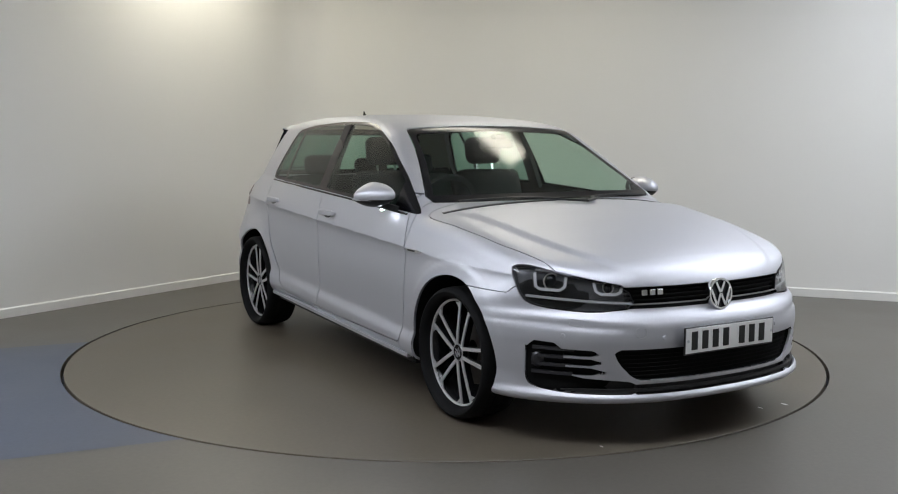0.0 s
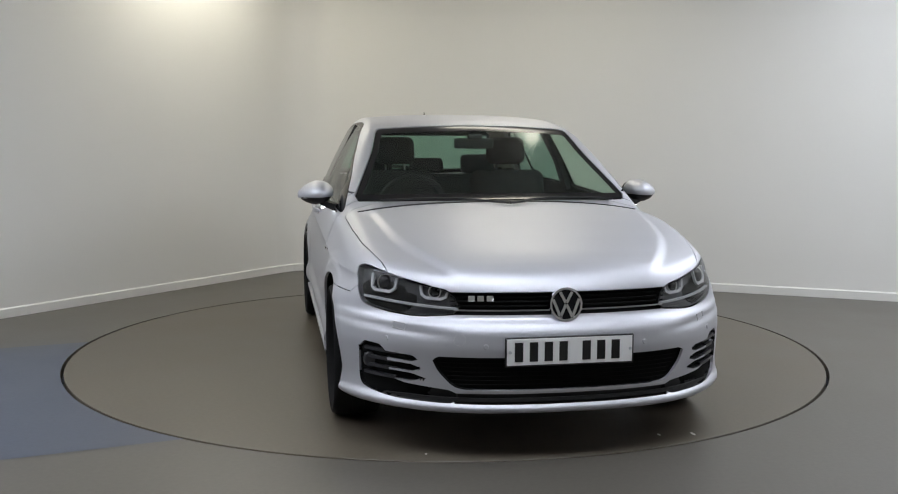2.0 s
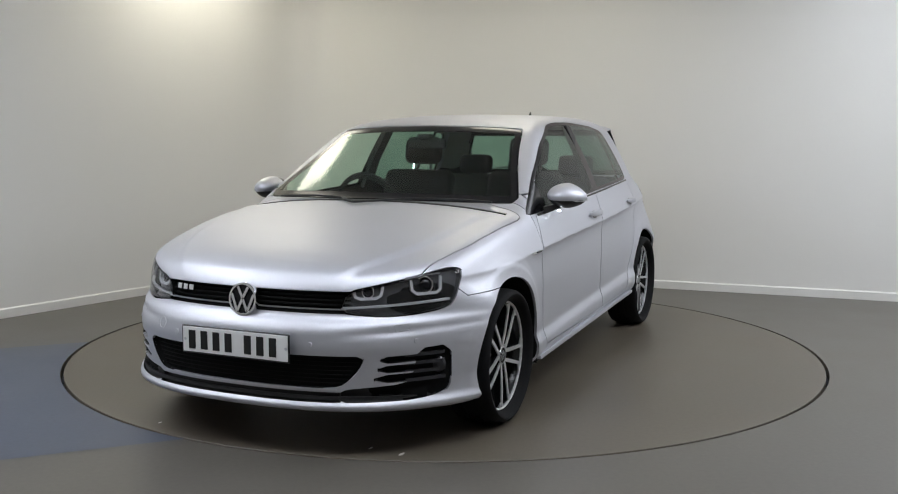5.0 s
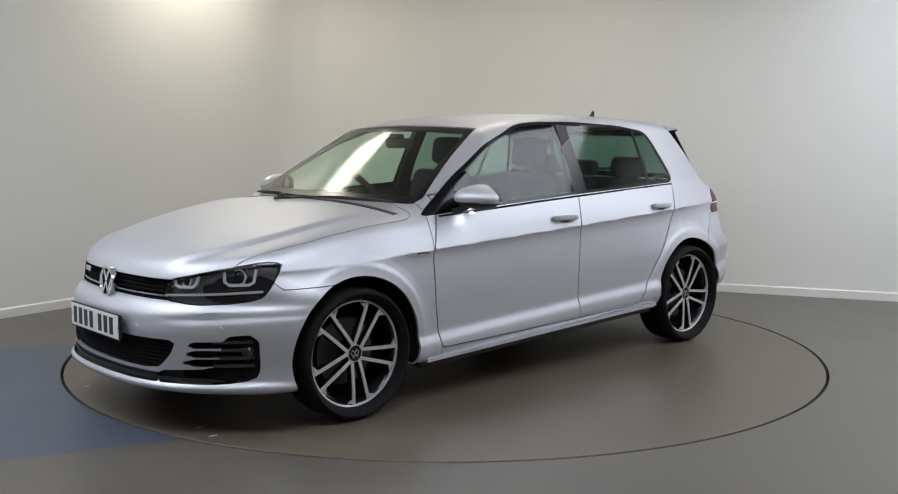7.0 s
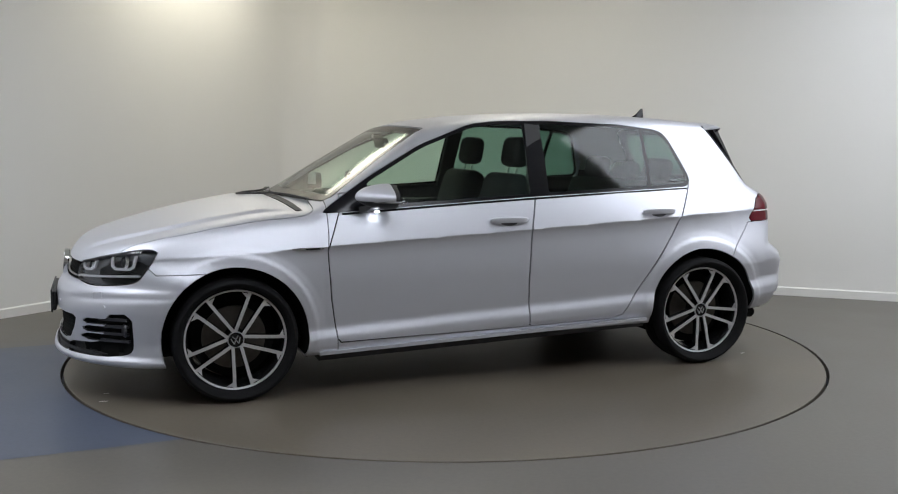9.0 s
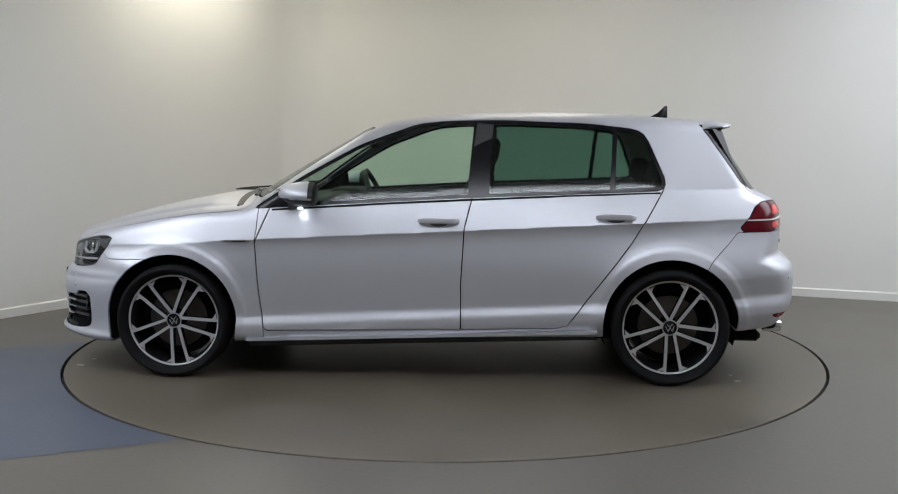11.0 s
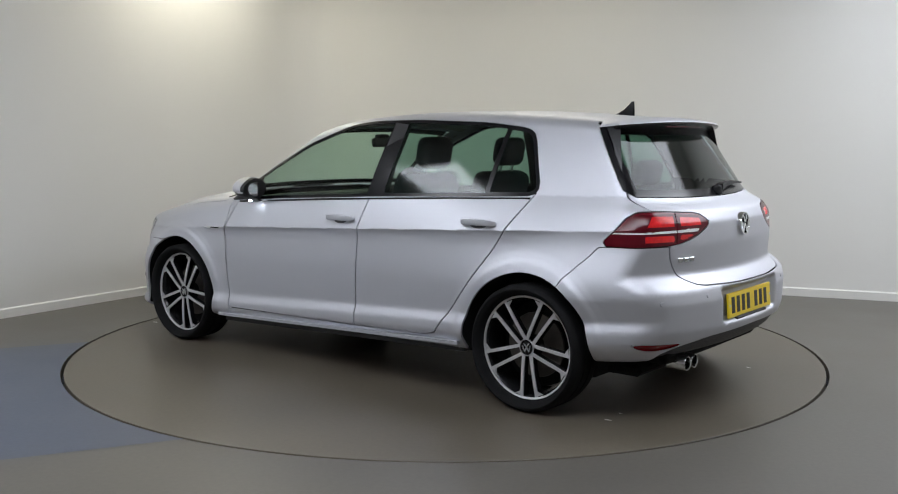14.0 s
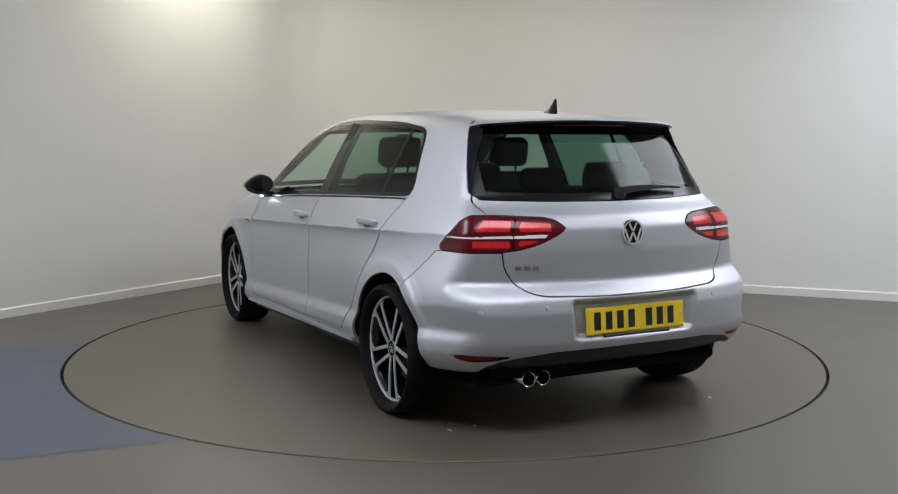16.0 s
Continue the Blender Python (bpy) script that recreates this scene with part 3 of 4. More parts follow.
def panel(name, source, mat, parent, side=0, flange=.012, sink=0.0, label="", pick=None):
    """One panel of the skin as an object, its rim folded inwards; sunk panels keep a wall up to the surface."""
    m = skin.tag == skin.names.index(source)
    c = skin.centres()
    if side:
        m &= c[:, 1] * side > 0
    if pick is not None:
        m &= pick(c)
    t = skin.T[m]
    ids, inv = np.unique(t.ravel(), return_inverse=True)
    t = inv.reshape(-1, 3)
    v, nrm = skin.V[ids], SKIN_N[ids]
    e = np.concatenate([t[:, [0, 1]], t[:, [1, 2]], t[:, [2, 0]]])
    _, first, count = np.unique(np.sort(e, 1), axis=0, return_index=True, return_counts=True)
    rim = e[first[count == 1]]
    k = len(v)
    inner = v - nrm * (sink or flange)
    if sink:
        allv, faces = np.concatenate([inner, v]), [t]
        walls = np.concatenate([np.stack([rim[:, 0], rim[:, 1], rim[:, 1] + k], -1), np.stack([rim[:, 0], rim[:, 1] + k, rim[:, 0] + k], -1)])[:, ::-1]
    else:
        allv = np.concatenate([v, inner])
        walls = np.concatenate([np.stack([rim[:, 1], rim[:, 0], rim[:, 0] + k], -1), np.stack([rim[:, 1], rim[:, 0] + k, rim[:, 1] + k], -1)])
    if not (flange or sink):
        walls = walls[:0]
    f = np.concatenate([t, walls])
    fn = np.cross(allv[walls[:, 1]] - allv[walls[:, 0]], allv[walls[:, 2]] - allv[walls[:, 0]])
    fn /= np.maximum(np.linalg.norm(fn, axis=1), 1e-12)[:, None]
    loops = np.concatenate([nrm[t.ravel()], np.repeat(fn, 3, 0)])
    return mesh_object(name, allv, f, mat, parent, label, True, loops)


def at_front(y, z):
    return cast((2.6, y, z), (-1, 0, 0))


def at_nose(u, z, s):
    p = cast(((-u + 2.6) * .70711, s * (u + 2.6) * .70711, z), (-.70711, -.70711 * s, 0))
    return p


def at_rear(y, z):
    return cast((-2.6, y, z), (1, 0, 0))


def at_side(x, z, s=1):
    return cast((x, 1.3 * s, z), (0, -s, 0))


def cast(o, d):
    """Where a ray from outside meets the body."""
    o, d = np.array(o, float), np.array(d, float)
    t = np.linspace(0, 2.4, 1201)
    p = o + t[:, None] * d
    s = solid(p)
    i = int(np.argmax(s < 0))
    return Vector(p[i - 1] + d * .002 * s[i - 1] / max(s[i - 1] - s[i], 1e-9))


def normal_at(p):
    g = slope(np.array([tuple(p)]))[0]
    return Vector(g).normalized()


car = tagged(new("car"), "silver five-door hatchback with dark alloy wheels parked on the turntable", "car")
panel("body_shell", "shell", SILVER, car)
panel("underbody", "underbody", LINER, car, flange=0)
panel("bonnet", "bonnet", SILVER, car)
front_bumper = panel("front_bumper", "front_bumper", SILVER, car)
rear_bumper = panel("rear_bumper", "rear_bumper", SILVER, car)
tailgate = panel("tailgate", "tailgate", SILVER, car)
panel("diffuser", "diffuser", BLACK_PLASTIC, rear_bumper, sink=.012, label="black plastic diffuser")
windscreen = panel("windscreen", "windscreen", SCREEN, car, flange=0)
panel("border", "screen_border", BLACK_GLOSS, windscreen, flange=.004, label="black windscreen border")
rear_window = panel("rear_window", "rear_window", PRIVACY, tailgate, flange=0, label="dark tinted rear window")
panel("rear_window_border", "rear_border", BLACK_GLOSS, tailgate, flange=.004, label="gloss black rear window surround")
doors = {}
for s in (1, -1):
    panel("front_wing", "front_wing", SILVER, car, s)
    fd = doors["f", s] = panel("front_door", "front_door", SILVER, car, s)
    rd = doors["r", s] = panel("rear_door", "rear_door", SILVER, car, s)
    panel("window_trim", "window_trim", BLACK_GLOSS, car, s, flange=.006, label="gloss black window surround")
    panel("front_window", "front_pane", GLASS, fd, s, flange=0)
    panel("rear_side_window", "rear_pane", PRIVACY, rd, s, flange=0, label="dark privacy glass")
    panel("quarter_window", "quarter_pane", PRIVACY, rd, s, flange=0, label="dark privacy glass")
    panel("reflector", "reflector", RED, rear_bumper, s, sink=.006, label="red reflector")
    panel("air_vent", "air_vent", BLACK_PLASTIC, front_bumper, s, sink=.026, label="black slatted air vent")
panel("lip_groove", "lip_groove", BLACK_PLASTIC, front_bumper, sink=.02)
panel("grille", "grille", LINER, car, sink=.025, label="black radiator grille")
panel("lower_grille", "lower_grille", LINER, front_bumper, sink=.026, label="black honeycomb lower grille")


def lining():
    """Dark inner shell of the cabin and engine bay, behind every shut line."""
    V, T = net(lambda P: solid(P) + .03, .035)
    c = V[T].mean(1)
    keep = ~((dlo(c) < .012) & (np.abs(c[:, 1]) > .45) & (c[:, 2] > .86)) & ~((ws(c) < .012) & screen(c)) & ~((rw(c) < .01) & behind(c) & (c[:, 2] < 1.34))
    for ax in (AXLE_F, AXLE_R):
        keep &= ~((np.hypot(c[:, 0] - ax, c[:, 2] - .32) < .375) & (np.abs(c[:, 1]) > .40))
    roof = (c[:, 2] > 1.05)
    for name, m, mat in (("headlining", keep & roof, HEADLINER), ("inner_lining", keep & ~roof, LINER)):
        ids, inv = np.unique(T[m].ravel(), return_inverse=True)
        mesh_object(name, V[ids], inv.reshape(-1, 3), mat, car, smooth=True)


lining()


def wheel_liner(ax, az, r, s):
    bm = bmesh.new()
    rings = []
    for i in range(41):
        a = radians(-18 + 216 * i / 40)
        x, z = ax + r * math.cos(a), az + r * math.sin(a)
        y = at_side(x, max(z, .23), s).y * s if z > .15 else .85
        y = min(max(y, .8), .91)
        rings.append([bm.verts.new((ax + (r + dr) * math.cos(a), s * yy, az + (r + dr) * math.sin(a))) for yy, dr in ((y - .001, 0), (y - .02, .004), (.5, .004))] + [bm.verts.new((ax + .1 * math.cos(a), s * .5, az + .1 * math.sin(a)))])
    for p, q in zip(rings, rings[1:]):
        for j in range(3):
            bm.faces.new((p[j], p[j + 1], q[j + 1], q[j]))
    part("wheel_arch_liner", bm, LINER, car)


for s in (1, -1):
    wheel_liner(AXLE_F, .312, .352, s)
    wheel_liner(AXLE_R, .312, .350, s)


# ---- wheels ----
RIM = Matrix.Diagonal((1.04, 1, 1.04, 1))


def rim_part(name, bm, mat, parent, label="", smooth=False):
    bm.transform(RIM)
    return part(name, bm, mat, parent, label, smooth)


def make_wheel():
    barrel = lathe([(.236, .055), (.231, .058), (.226, .054), (.216, .02), (.205, -.10), (.236, -.10)], 72)
    w = rim_part("wheel", barrel, ALLOY_DARK, car, smooth=True)
    part("tyre", lathe([(.2470, .062), (.2517, .074), (.2580, .088), (.2674, .102), (.2808, .107), (.2910, .102), (.2997, .088), (.3028, .066), (.3040, .03), (.2989, .029), (.2989, .023),
                        (.3040, .022), (.3040, -.022), (.2989, -.023), (.2989, -.029), (.3040, -.03), (.3028, -.07), (.2973, -.095), (.2832, -.106), (.2596, -.10), (.2470, -.09)], 96), RUBBER, w, "black low-profile tyre", True)
    rim_part("rim_lip", lathe([(.2275, .054), (.2285, .0625), (.2355, .0655), (.238, .060)], 96), ALLOY, w, "machined silver rim edge", True)
    part("brake_disc", lathe([(.05, -.02), (.155, -.02), (.157, -.03), (.05, -.032)], 48), DISC, w, smooth=True)
    part("back_plate", lathe([(.0, -.06), (.205, -.06)], 32), LINER, w)
    hub = lathe([(0, .030), (.042, .034), (.045, .046), (.041, .056), (.034, .058), (.030, .052), (0, .052)], 40)
    rim_part("hub", hub, ALLOY_DARK, w, smooth=True)
    rim_part("hub_ring", lathe([(.0345, .0575), (.0345, .0605), (.038, .0605), (.040, .0565)], 40), SATIN, w, smooth=True)
    rim_part("hub_cap", lathe([(0, .056), (.029, .0555), (.0315, .060), (.0335, .0555)], 40), ALLOY_DARK, w, smooth=True)
    for k in range(5):
        turn = Matrix.Rotation(radians(90 + 72 * k), 4, "Y")
        for o in (-1, 1):
            path = [(.034, .0, o * .019), (.09, .0, o * .0255), (.16, .0, o * .033), (.224, .0, o * .041)]
            face = [(p[0], .056 + .0045 * math.sin((p[0] - .04) / .185 * math.pi) + .004 * (i == 3), p[2]) for i, p in enumerate(path)]
            deep = [(p[0], f[1] - .017, p[2]) for p, f in zip(path, face)]
            for name, pts, wd, th, mt in (("spoke", face, .0150, .006, ALLOY), ("spoke_back", deep, .0195, .028, ALLOY_DARK)):
                bm = sweep([(p[0], p[1], -p[2]) for p in pts], wd, th, up=(0, 1, 0))
                bm.transform(turn)
                rim_part(name, bm, mt, w)
        # foot plates where the spoke pairs meet the rim
        for o in (-1, 1):
            a = math.atan2(o * .052, .218)
            tri = bmesh.new()
            pts = [(.224 * math.cos(a - o * .09), .224 * math.sin(a - o * .09)), (.224 * math.cos(a + o * .11), .224 * math.sin(a + o * .11)), (.200 * math.cos(a - o * .035), .200 * math.sin(a - o * .035))]
            lo = [tri.verts.new((x, .056, -z)) for x, z in pts]
            hi = [tri.verts.new((x, .0625, -z)) for x, z in pts]
            tri.faces.new(hi)
            tri.faces.new(lo[::-1])
            for i in range(3):
                tri.faces.new((lo[i], lo[(i + 1) % 3], hi[(i + 1) % 3], hi[i]))
            bmesh.ops.recalc_face_normals(tri, faces=tri.faces)
            tri.transform(turn)
            rim_part("spoke_foot", tri, ALLOY, w)
    for a, b in (((-.014, .018), (0, .002)), ((.014, .018), (0, .002)), ((-.022, .008), (-.011, -.02)), ((.022, .008), (.011, -.02)), ((-.011, -.02), (0, .0)), ((.011, -.02), (0, .0))):
        part("emblem_bar", sweep([(a[0], .059, a[1]), (b[0], .059, b[1])], .004, .004, up=(0, 1, 0)), SATIN, w)
    return w


first = make_wheel()
HUB_Y = .782
first.matrix_local = pose(AXLE_F, HUB_Y, HUB_Z, 0, 8, 0)
for x, s, tilt in ((AXLE_R, 1, 5), (AXLE_F, -1, 20), (AXLE_R, -1, 40)):
    m = pose(x, s * HUB_Y, HUB_Z, 0, 0, 0 if s > 0 else 180) @ pose(0, 0, 0, 0, tilt, 0)
    copy_thing(first, m)


# ---- exterior fittings ----
def mirror(s):
    """Door mirror: silver cap over a black housing on a short arm."""
    def shell(zlo, zhi, grow, back):
        bm = bmesh.new()
        bmesh.ops.create_uvsphere(bm, u_segments=36, v_segments=24, radius=1)
        for v in bm.verts:
            x, y, z = v.co
            x = max(x, back)
            z = min(max(z, zlo), zhi)
            k = 1 - .25 * max(0, y) * (1 if z < .4 else 1.2)
            v.co = ((.148 + grow) * x * (1 - .30 * y) - .012 * y, (.094 + grow) * y, (.066 + grow) * z * k - .006 * y)
        bmesh.ops.remove_doubles(bm, verts=bm.verts, dist=.0004)
        bm.transform(Matrix.Translation((.590, .908, .988)))
        if s < 0:
            bm.transform(Matrix.Diagonal((1, -1, 1, 1)))
        bmesh.ops.recalc_face_normals(bm, faces=bm.faces)
        return bm
    body = part("door_mirror", shell(-1, 1, -.004, -.28), BLACK_PLASTIC, doors["f", s], "black mirror housing with silver cap", True)
    part("mirror_cap", shell(-.28, 1, .0, -.06), SILVER, body, "silver mirror cap", True)
    part("indicator", sweep([(.552, s * .997, .966), (.60, s * .990, .966), (.66, s * .965, .967), (.705, s * .925, .968)], .006, .008), SATIN, body)
    part("mirror_arm", sweep([(.665, s * .80, .918), (.655, s * .83, .926), (.64, s * .875, .944)], .085, .03, taper=[1.2, 1, .8]), BLACK_PLASTIC, body)
    g = lathe([(0, 0), (1, 0)], 24)
    g.transform(Matrix.Translation((.547, s * .906, .986)) @ Matrix.Rotation(radians(90 + 9 * s), 4, "Z") @ Matrix.Diagonal((.062, 1, .040, 1)))
    part("mirror_glass", g, MIRROR, body)
    # small emitter added to make the bright spot on the door below
    lamp = bmesh.new()
    bmesh.ops.create_uvsphere(lamp, u_segments=12, v_segments=8, radius=1, matrix=Matrix.Translation((.635, s * .872, .914)) @ Matrix.Diagonal((.013, .009, .004, 1)))
    part("mirror_glow", lamp, LIGHT_UNDER_MIRROR, body, "small glowing spot added under the mirror")


def handle(x0, x1, z, s, door):
    pts, n = [], 12
    for i in range(n + 1):
        x = x0 + (x1 - x0) * i / n
        p = at_side(x, z, s)
        pts.append(p + Vector((0, s * (.006 + .024 * math.sin(math.pi * i / n) ** .5), .003 * math.sin(math.pi * i / n))))
    bar = sweep(pts, .018, .031, taper=[.5, .85] + [1] * (n - 3) + [.85, .5])
    bmesh.ops.bevel(bar, geom=[e for e in bar.edges if len(e.link_faces) == 2 and e.calc_face_angle(0) > 1.0], offset=.004, segments=3, affect="EDGES", profile=.5)
    part("door_handle", bar, SILVER, door, "silver bar handle", True)
    # dark grey bulge: the shade in the handle's silver recess, put into colour
    cup = bmesh.new()
    c = at_side((x0 + x1) / 2, z - .008, s)
    bmesh.ops.create_uvsphere(cup, u_segments=20, v_segments=10, radius=1, matrix=Matrix.Translation(c - normal_at(c) * .003) @ normal_at(c).to_track_quat("Y", "Z").to_matrix().to_4x4() @ Matrix.Diagonal((.060, .006, .026, 1)))
    part("handle_recess_shade", cup, LAMP_INNER, door, smooth=True)


for s in (1, -1):
    mirror(s)
    handle(.018, -.195, .852, s, doors["f", s])
    handle(-.902, -1.107, .876, s, doors["r", s])
    part("side_skirt", sweep([(x, s * .876, .214 - .036 * (x - .94)) for x in np.linspace(.935, -.915, 14)], .022, .016), SILVER, car)
    part("side_skirt_base", sweep([(x, s * .785, .188 - .034 * (x - .94)) for x in np.linspace(.93, -.92, 6)], .10, .038), BLACK_PLASTIC, car, "black sill base")
    badge = [at_side(x, .738 + .004 * (1.06 - x), s) + Vector((0, s * .003, 0)) for x in np.linspace(1.065, .905, 8)]
    part("wing_badge", sweep(badge, .006, .012, taper=[.2, .8, 1, 1, 1, 1, .9, .5]), CHROME, car, "slim chrome wing badge")
    part("wing_badge_bar", sweep([b + Vector((0, s * .003, 0)) for b in badge[3:7]], .006, .007), INK, car)
    # belt moulding under the side windows
    belt = [cast((x, 1.3 * s, z), (0, -s, 0)) + Vector((0, s * .003, -.006)) for x, z in ((.80, .907), (.42, .930), (.1, .949), (-.25, .966), (-.6, .981), (-.95, .994), (-1.24, 1.003))]
    part("belt_moulding", sweep(belt, .008, .010), BLACK_GLOSS, car)


def spoiler():
    n, top, low = 24, bmesh.new(), bmesh.new()
    rows = []
    for i in range(n + 1):
        y = -.54 + 1.08 * i / n
        a = cast((-1.47, y, 1.8), (0, 0, -1))
        xr = -1.705 + .20 * y * y + .06 * (abs(y) / .552) ** 6
        zr = 1.368 - .04 * y * y - .05 * abs(y) ** 3
        mid = Vector(((a.x + xr) / 2, y, (a.z + zr) / 2 + .008))
        rows.append((a + Vector((0, 0, -.004)), mid, Vector((xr + .008, y, zr + .001)), Vector((xr, y, zr - .006)), Vector((xr + .006, y, zr - .016)), Vector((-1.585 + .17 * y * y, y, 1.312))))
    vt = [[top.verts.new(p) for p in r[:4]] for r in rows]
    vl = [[low.verts.new(p) for p in r[3:]] for r in rows]
    for bm, v in ((top, vt), (low, vl)):
        for p, q in zip(v, v[1:]):
            for j in range(len(p) - 1):
                bm.faces.new((p[j], q[j], q[j + 1], p[j + 1]))
        for e in (v[0], v[-1]):
            bm.faces.new(e)
        bmesh.ops.recalc_face_normals(bm, faces=bm.faces)
    part("roof_spoiler", top, SILVER, tailgate, "silver roof spoiler", True)
    part("spoiler_underside", low, BLACK_GLOSS, tailgate, "gloss black underside")
    part("brake_light", sweep([(-1.668 + .2 * y * y, y, 1.343 - .03 * y * y) for y in np.linspace(-.2, .2, 9)], .006, .012), RED_DARK, tailgate, "high-level brake light strip")


spoiler()
for s in (1, -1):
    b = bmesh.new()
    tri = [Vector((-1.578, s * .532, 1.336)), Vector((-1.535, s * .552, 1.334)), at_rear(s * .606, 1.13) + Vector((-.003, 0, 0)), at_rear(s * .582, 1.22) + Vector((-.010, 0, 0)), Vector((-1.590, s * .524, 1.328))]
    a = [b.verts.new(p) for p in tri]
    c = [b.verts.new(p + Vector((.02, -s * .022, 0))) for p in tri]
    b.faces.new(a)
    b.faces.new(c[::-1])
    for i in range(5):
        b.faces.new((a[i], a[(i + 1) % 5], c[(i + 1) % 5], c[i]))
    bmesh.ops.recalc_face_normals(b, faces=b.faces)
    part("spoiler_fin", b, BLACK_GLOSS, tailgate, "gloss black side fin")


def emblem(p, n, r, name, parent):
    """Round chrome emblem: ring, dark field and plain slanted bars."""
    turn = n.to_track_quat("Y", "Z").to_matrix().to_4x4()
    m = Matrix.Translation(p) @ turn
    b = lathe([(r * .82, .004), (r * .86, .012), (r * .97, .012), (r, .002), (r * .98, -.012)], 48)
    b.transform(m)
    e = part(name, b, CHROME, parent, "round chrome emblem", True)
    f = lathe([(0, .003), (r * .86, .003), (r * .9, -.01)], 40)
    f.transform(m)
    part("field", f, BLACK_GLOSS, e)
    for a, c in (((-.36, .72), (-.02, .08)), ((.36, .72), (.02, .08)), ((-.78, .30), (-.36, -.74)), ((.78, .30), (.36, -.74)), ((-.36, -.74), (-.02, .0)), ((.36, -.74), (.02, .0))):
        bm = sweep([(a[0] * r, .006, a[1] * r), (c[0] * r, .006, c[1] * r)], r * .17, .010, up=(0, 1, 0))
        bm.transform(m)
        part("bar", bm, CHROME, e)


emblem(Vector((2.118, 0, .620)), Vector((1, 0, .10)), .069, "front_emblem", car)
pr = at_rear(0, .874)
emblem(pr + Vector((-.003, 0, 0)), Vector((-1, 0, .06)), .056, "rear_emblem", tailgate)


def letters(name, pts, outward, w, h, mat, parent):
    for p in pts:
        n = normal_at(p)
        t = n.to_track_quat("Y", "Z").to_matrix().to_4x4()
        part(name, box(0, .004, 0, w, .008, h, .002, 1, bm=None), mat, parent).matrix_local = Matrix.Translation(p + n * outward) @ t


letters("badge_bar", [at_front(y, .643) + Vector((-.008, 0, 0)) for y in (-.372, -.336, -.300)], .0, .027, .024, CHROME, car)
letters("badge_bar", [at_rear(y, .738) for y in (.535, .498, .461)], .0, .027, .020, CHROME, tailgate)


def number_plate(x, z, face, s, tilt):
    m = pose(x, 0, z, 0, tilt, 0) @ pose(0, 0, 0, 0, 0, 90 * s)
    b = box(0, 0, 0, .53, .008, .118, .003, 1)
    b.transform(m)
    bumper = front_bumper if s > 0 else rear_bumper
    rim = part("number_plate", b, INK if s > 0 else PLATE_YELLOW, bumper, "white number plate with black characters" if s > 0 else "yellow number plate with black characters")
    b = box(0, -.0045, 0, .516, .003, .105, .001, 1)
    b.transform(m)
    part("plate_face", b, face, rim)
    xs = [-.218 + .0605 * i for i in range(4)] + [.0585 + .0605 * i for i in range(3)]
    for q in xs:
        b = box(q + .008, -.0068, 0, .034, .002, .077, 0)
        b.transform(m)
        part("plate_bar", b, INK, rim)
    for q in (-.245, .25):
        b = lathe([(0, -.0075), (.006, -.0075), (.007, -.005)], 12)
        b.transform(m @ Matrix.Translation((q, 0, 0)))
        part("plate_screw", b, SATIN, rim)


number_plate(2.186, .447, PLATE_WHITE, 1, 0)
number_plate(-2.028, .503, PLATE_YELLOW, -1, 5)
part("plate_plinth", box(2.176, 0, .447, .02, .50, .10, .004, 1), BLACK_PLASTIC, front_bumper)
part("plate_lamp_bar", box(-2.032, 0, .438, .03, .36, .014, .004, 1), BLACK_PLASTIC, rear_bumper)

lip = [at_front(y, .246) + Vector((-.004, 0, 0)) for y in np.linspace(-.70, .70, 40)]
part("lip_moulding", sweep(lip, .010, .014, taper=[.3, .7] + [1] * 36 + [.7, .3]), BLACK_PLASTIC, front_bumper, "black lip moulding")
# grille strips and honeycomb rows
part("grille_strip", sweep([at_front(y, .596) + Vector((-.006, 0, 0)) for y in np.linspace(-.44, .44, 30)], .008, .005), SATIN, car, "thin bright grille strip")
for z in (.612, .63, .648):
    part("grille_slat", sweep([at_front(y, z) + Vector((-.018, 0, 0)) for y in np.linspace(-.45, .45, 24)], .01, .006), LINER, car)
part("lower_strip", sweep([at_front(y, .280) + Vector((-.001, 0, 0)) for y in np.linspace(-.43, .43, 30)], .008, .006), SATIN, front_bumper, "thin bright lower strip")
for z in np.linspace(.302, .405, 7):
    w = .43 + (z - .27) * .62
    part("lower_grille_slat", sweep([at_front(y, z) + Vector((-.023, 0, 0)) for y in np.linspace(-w, w, 20)], .006, .003), LINER, front_bumper)
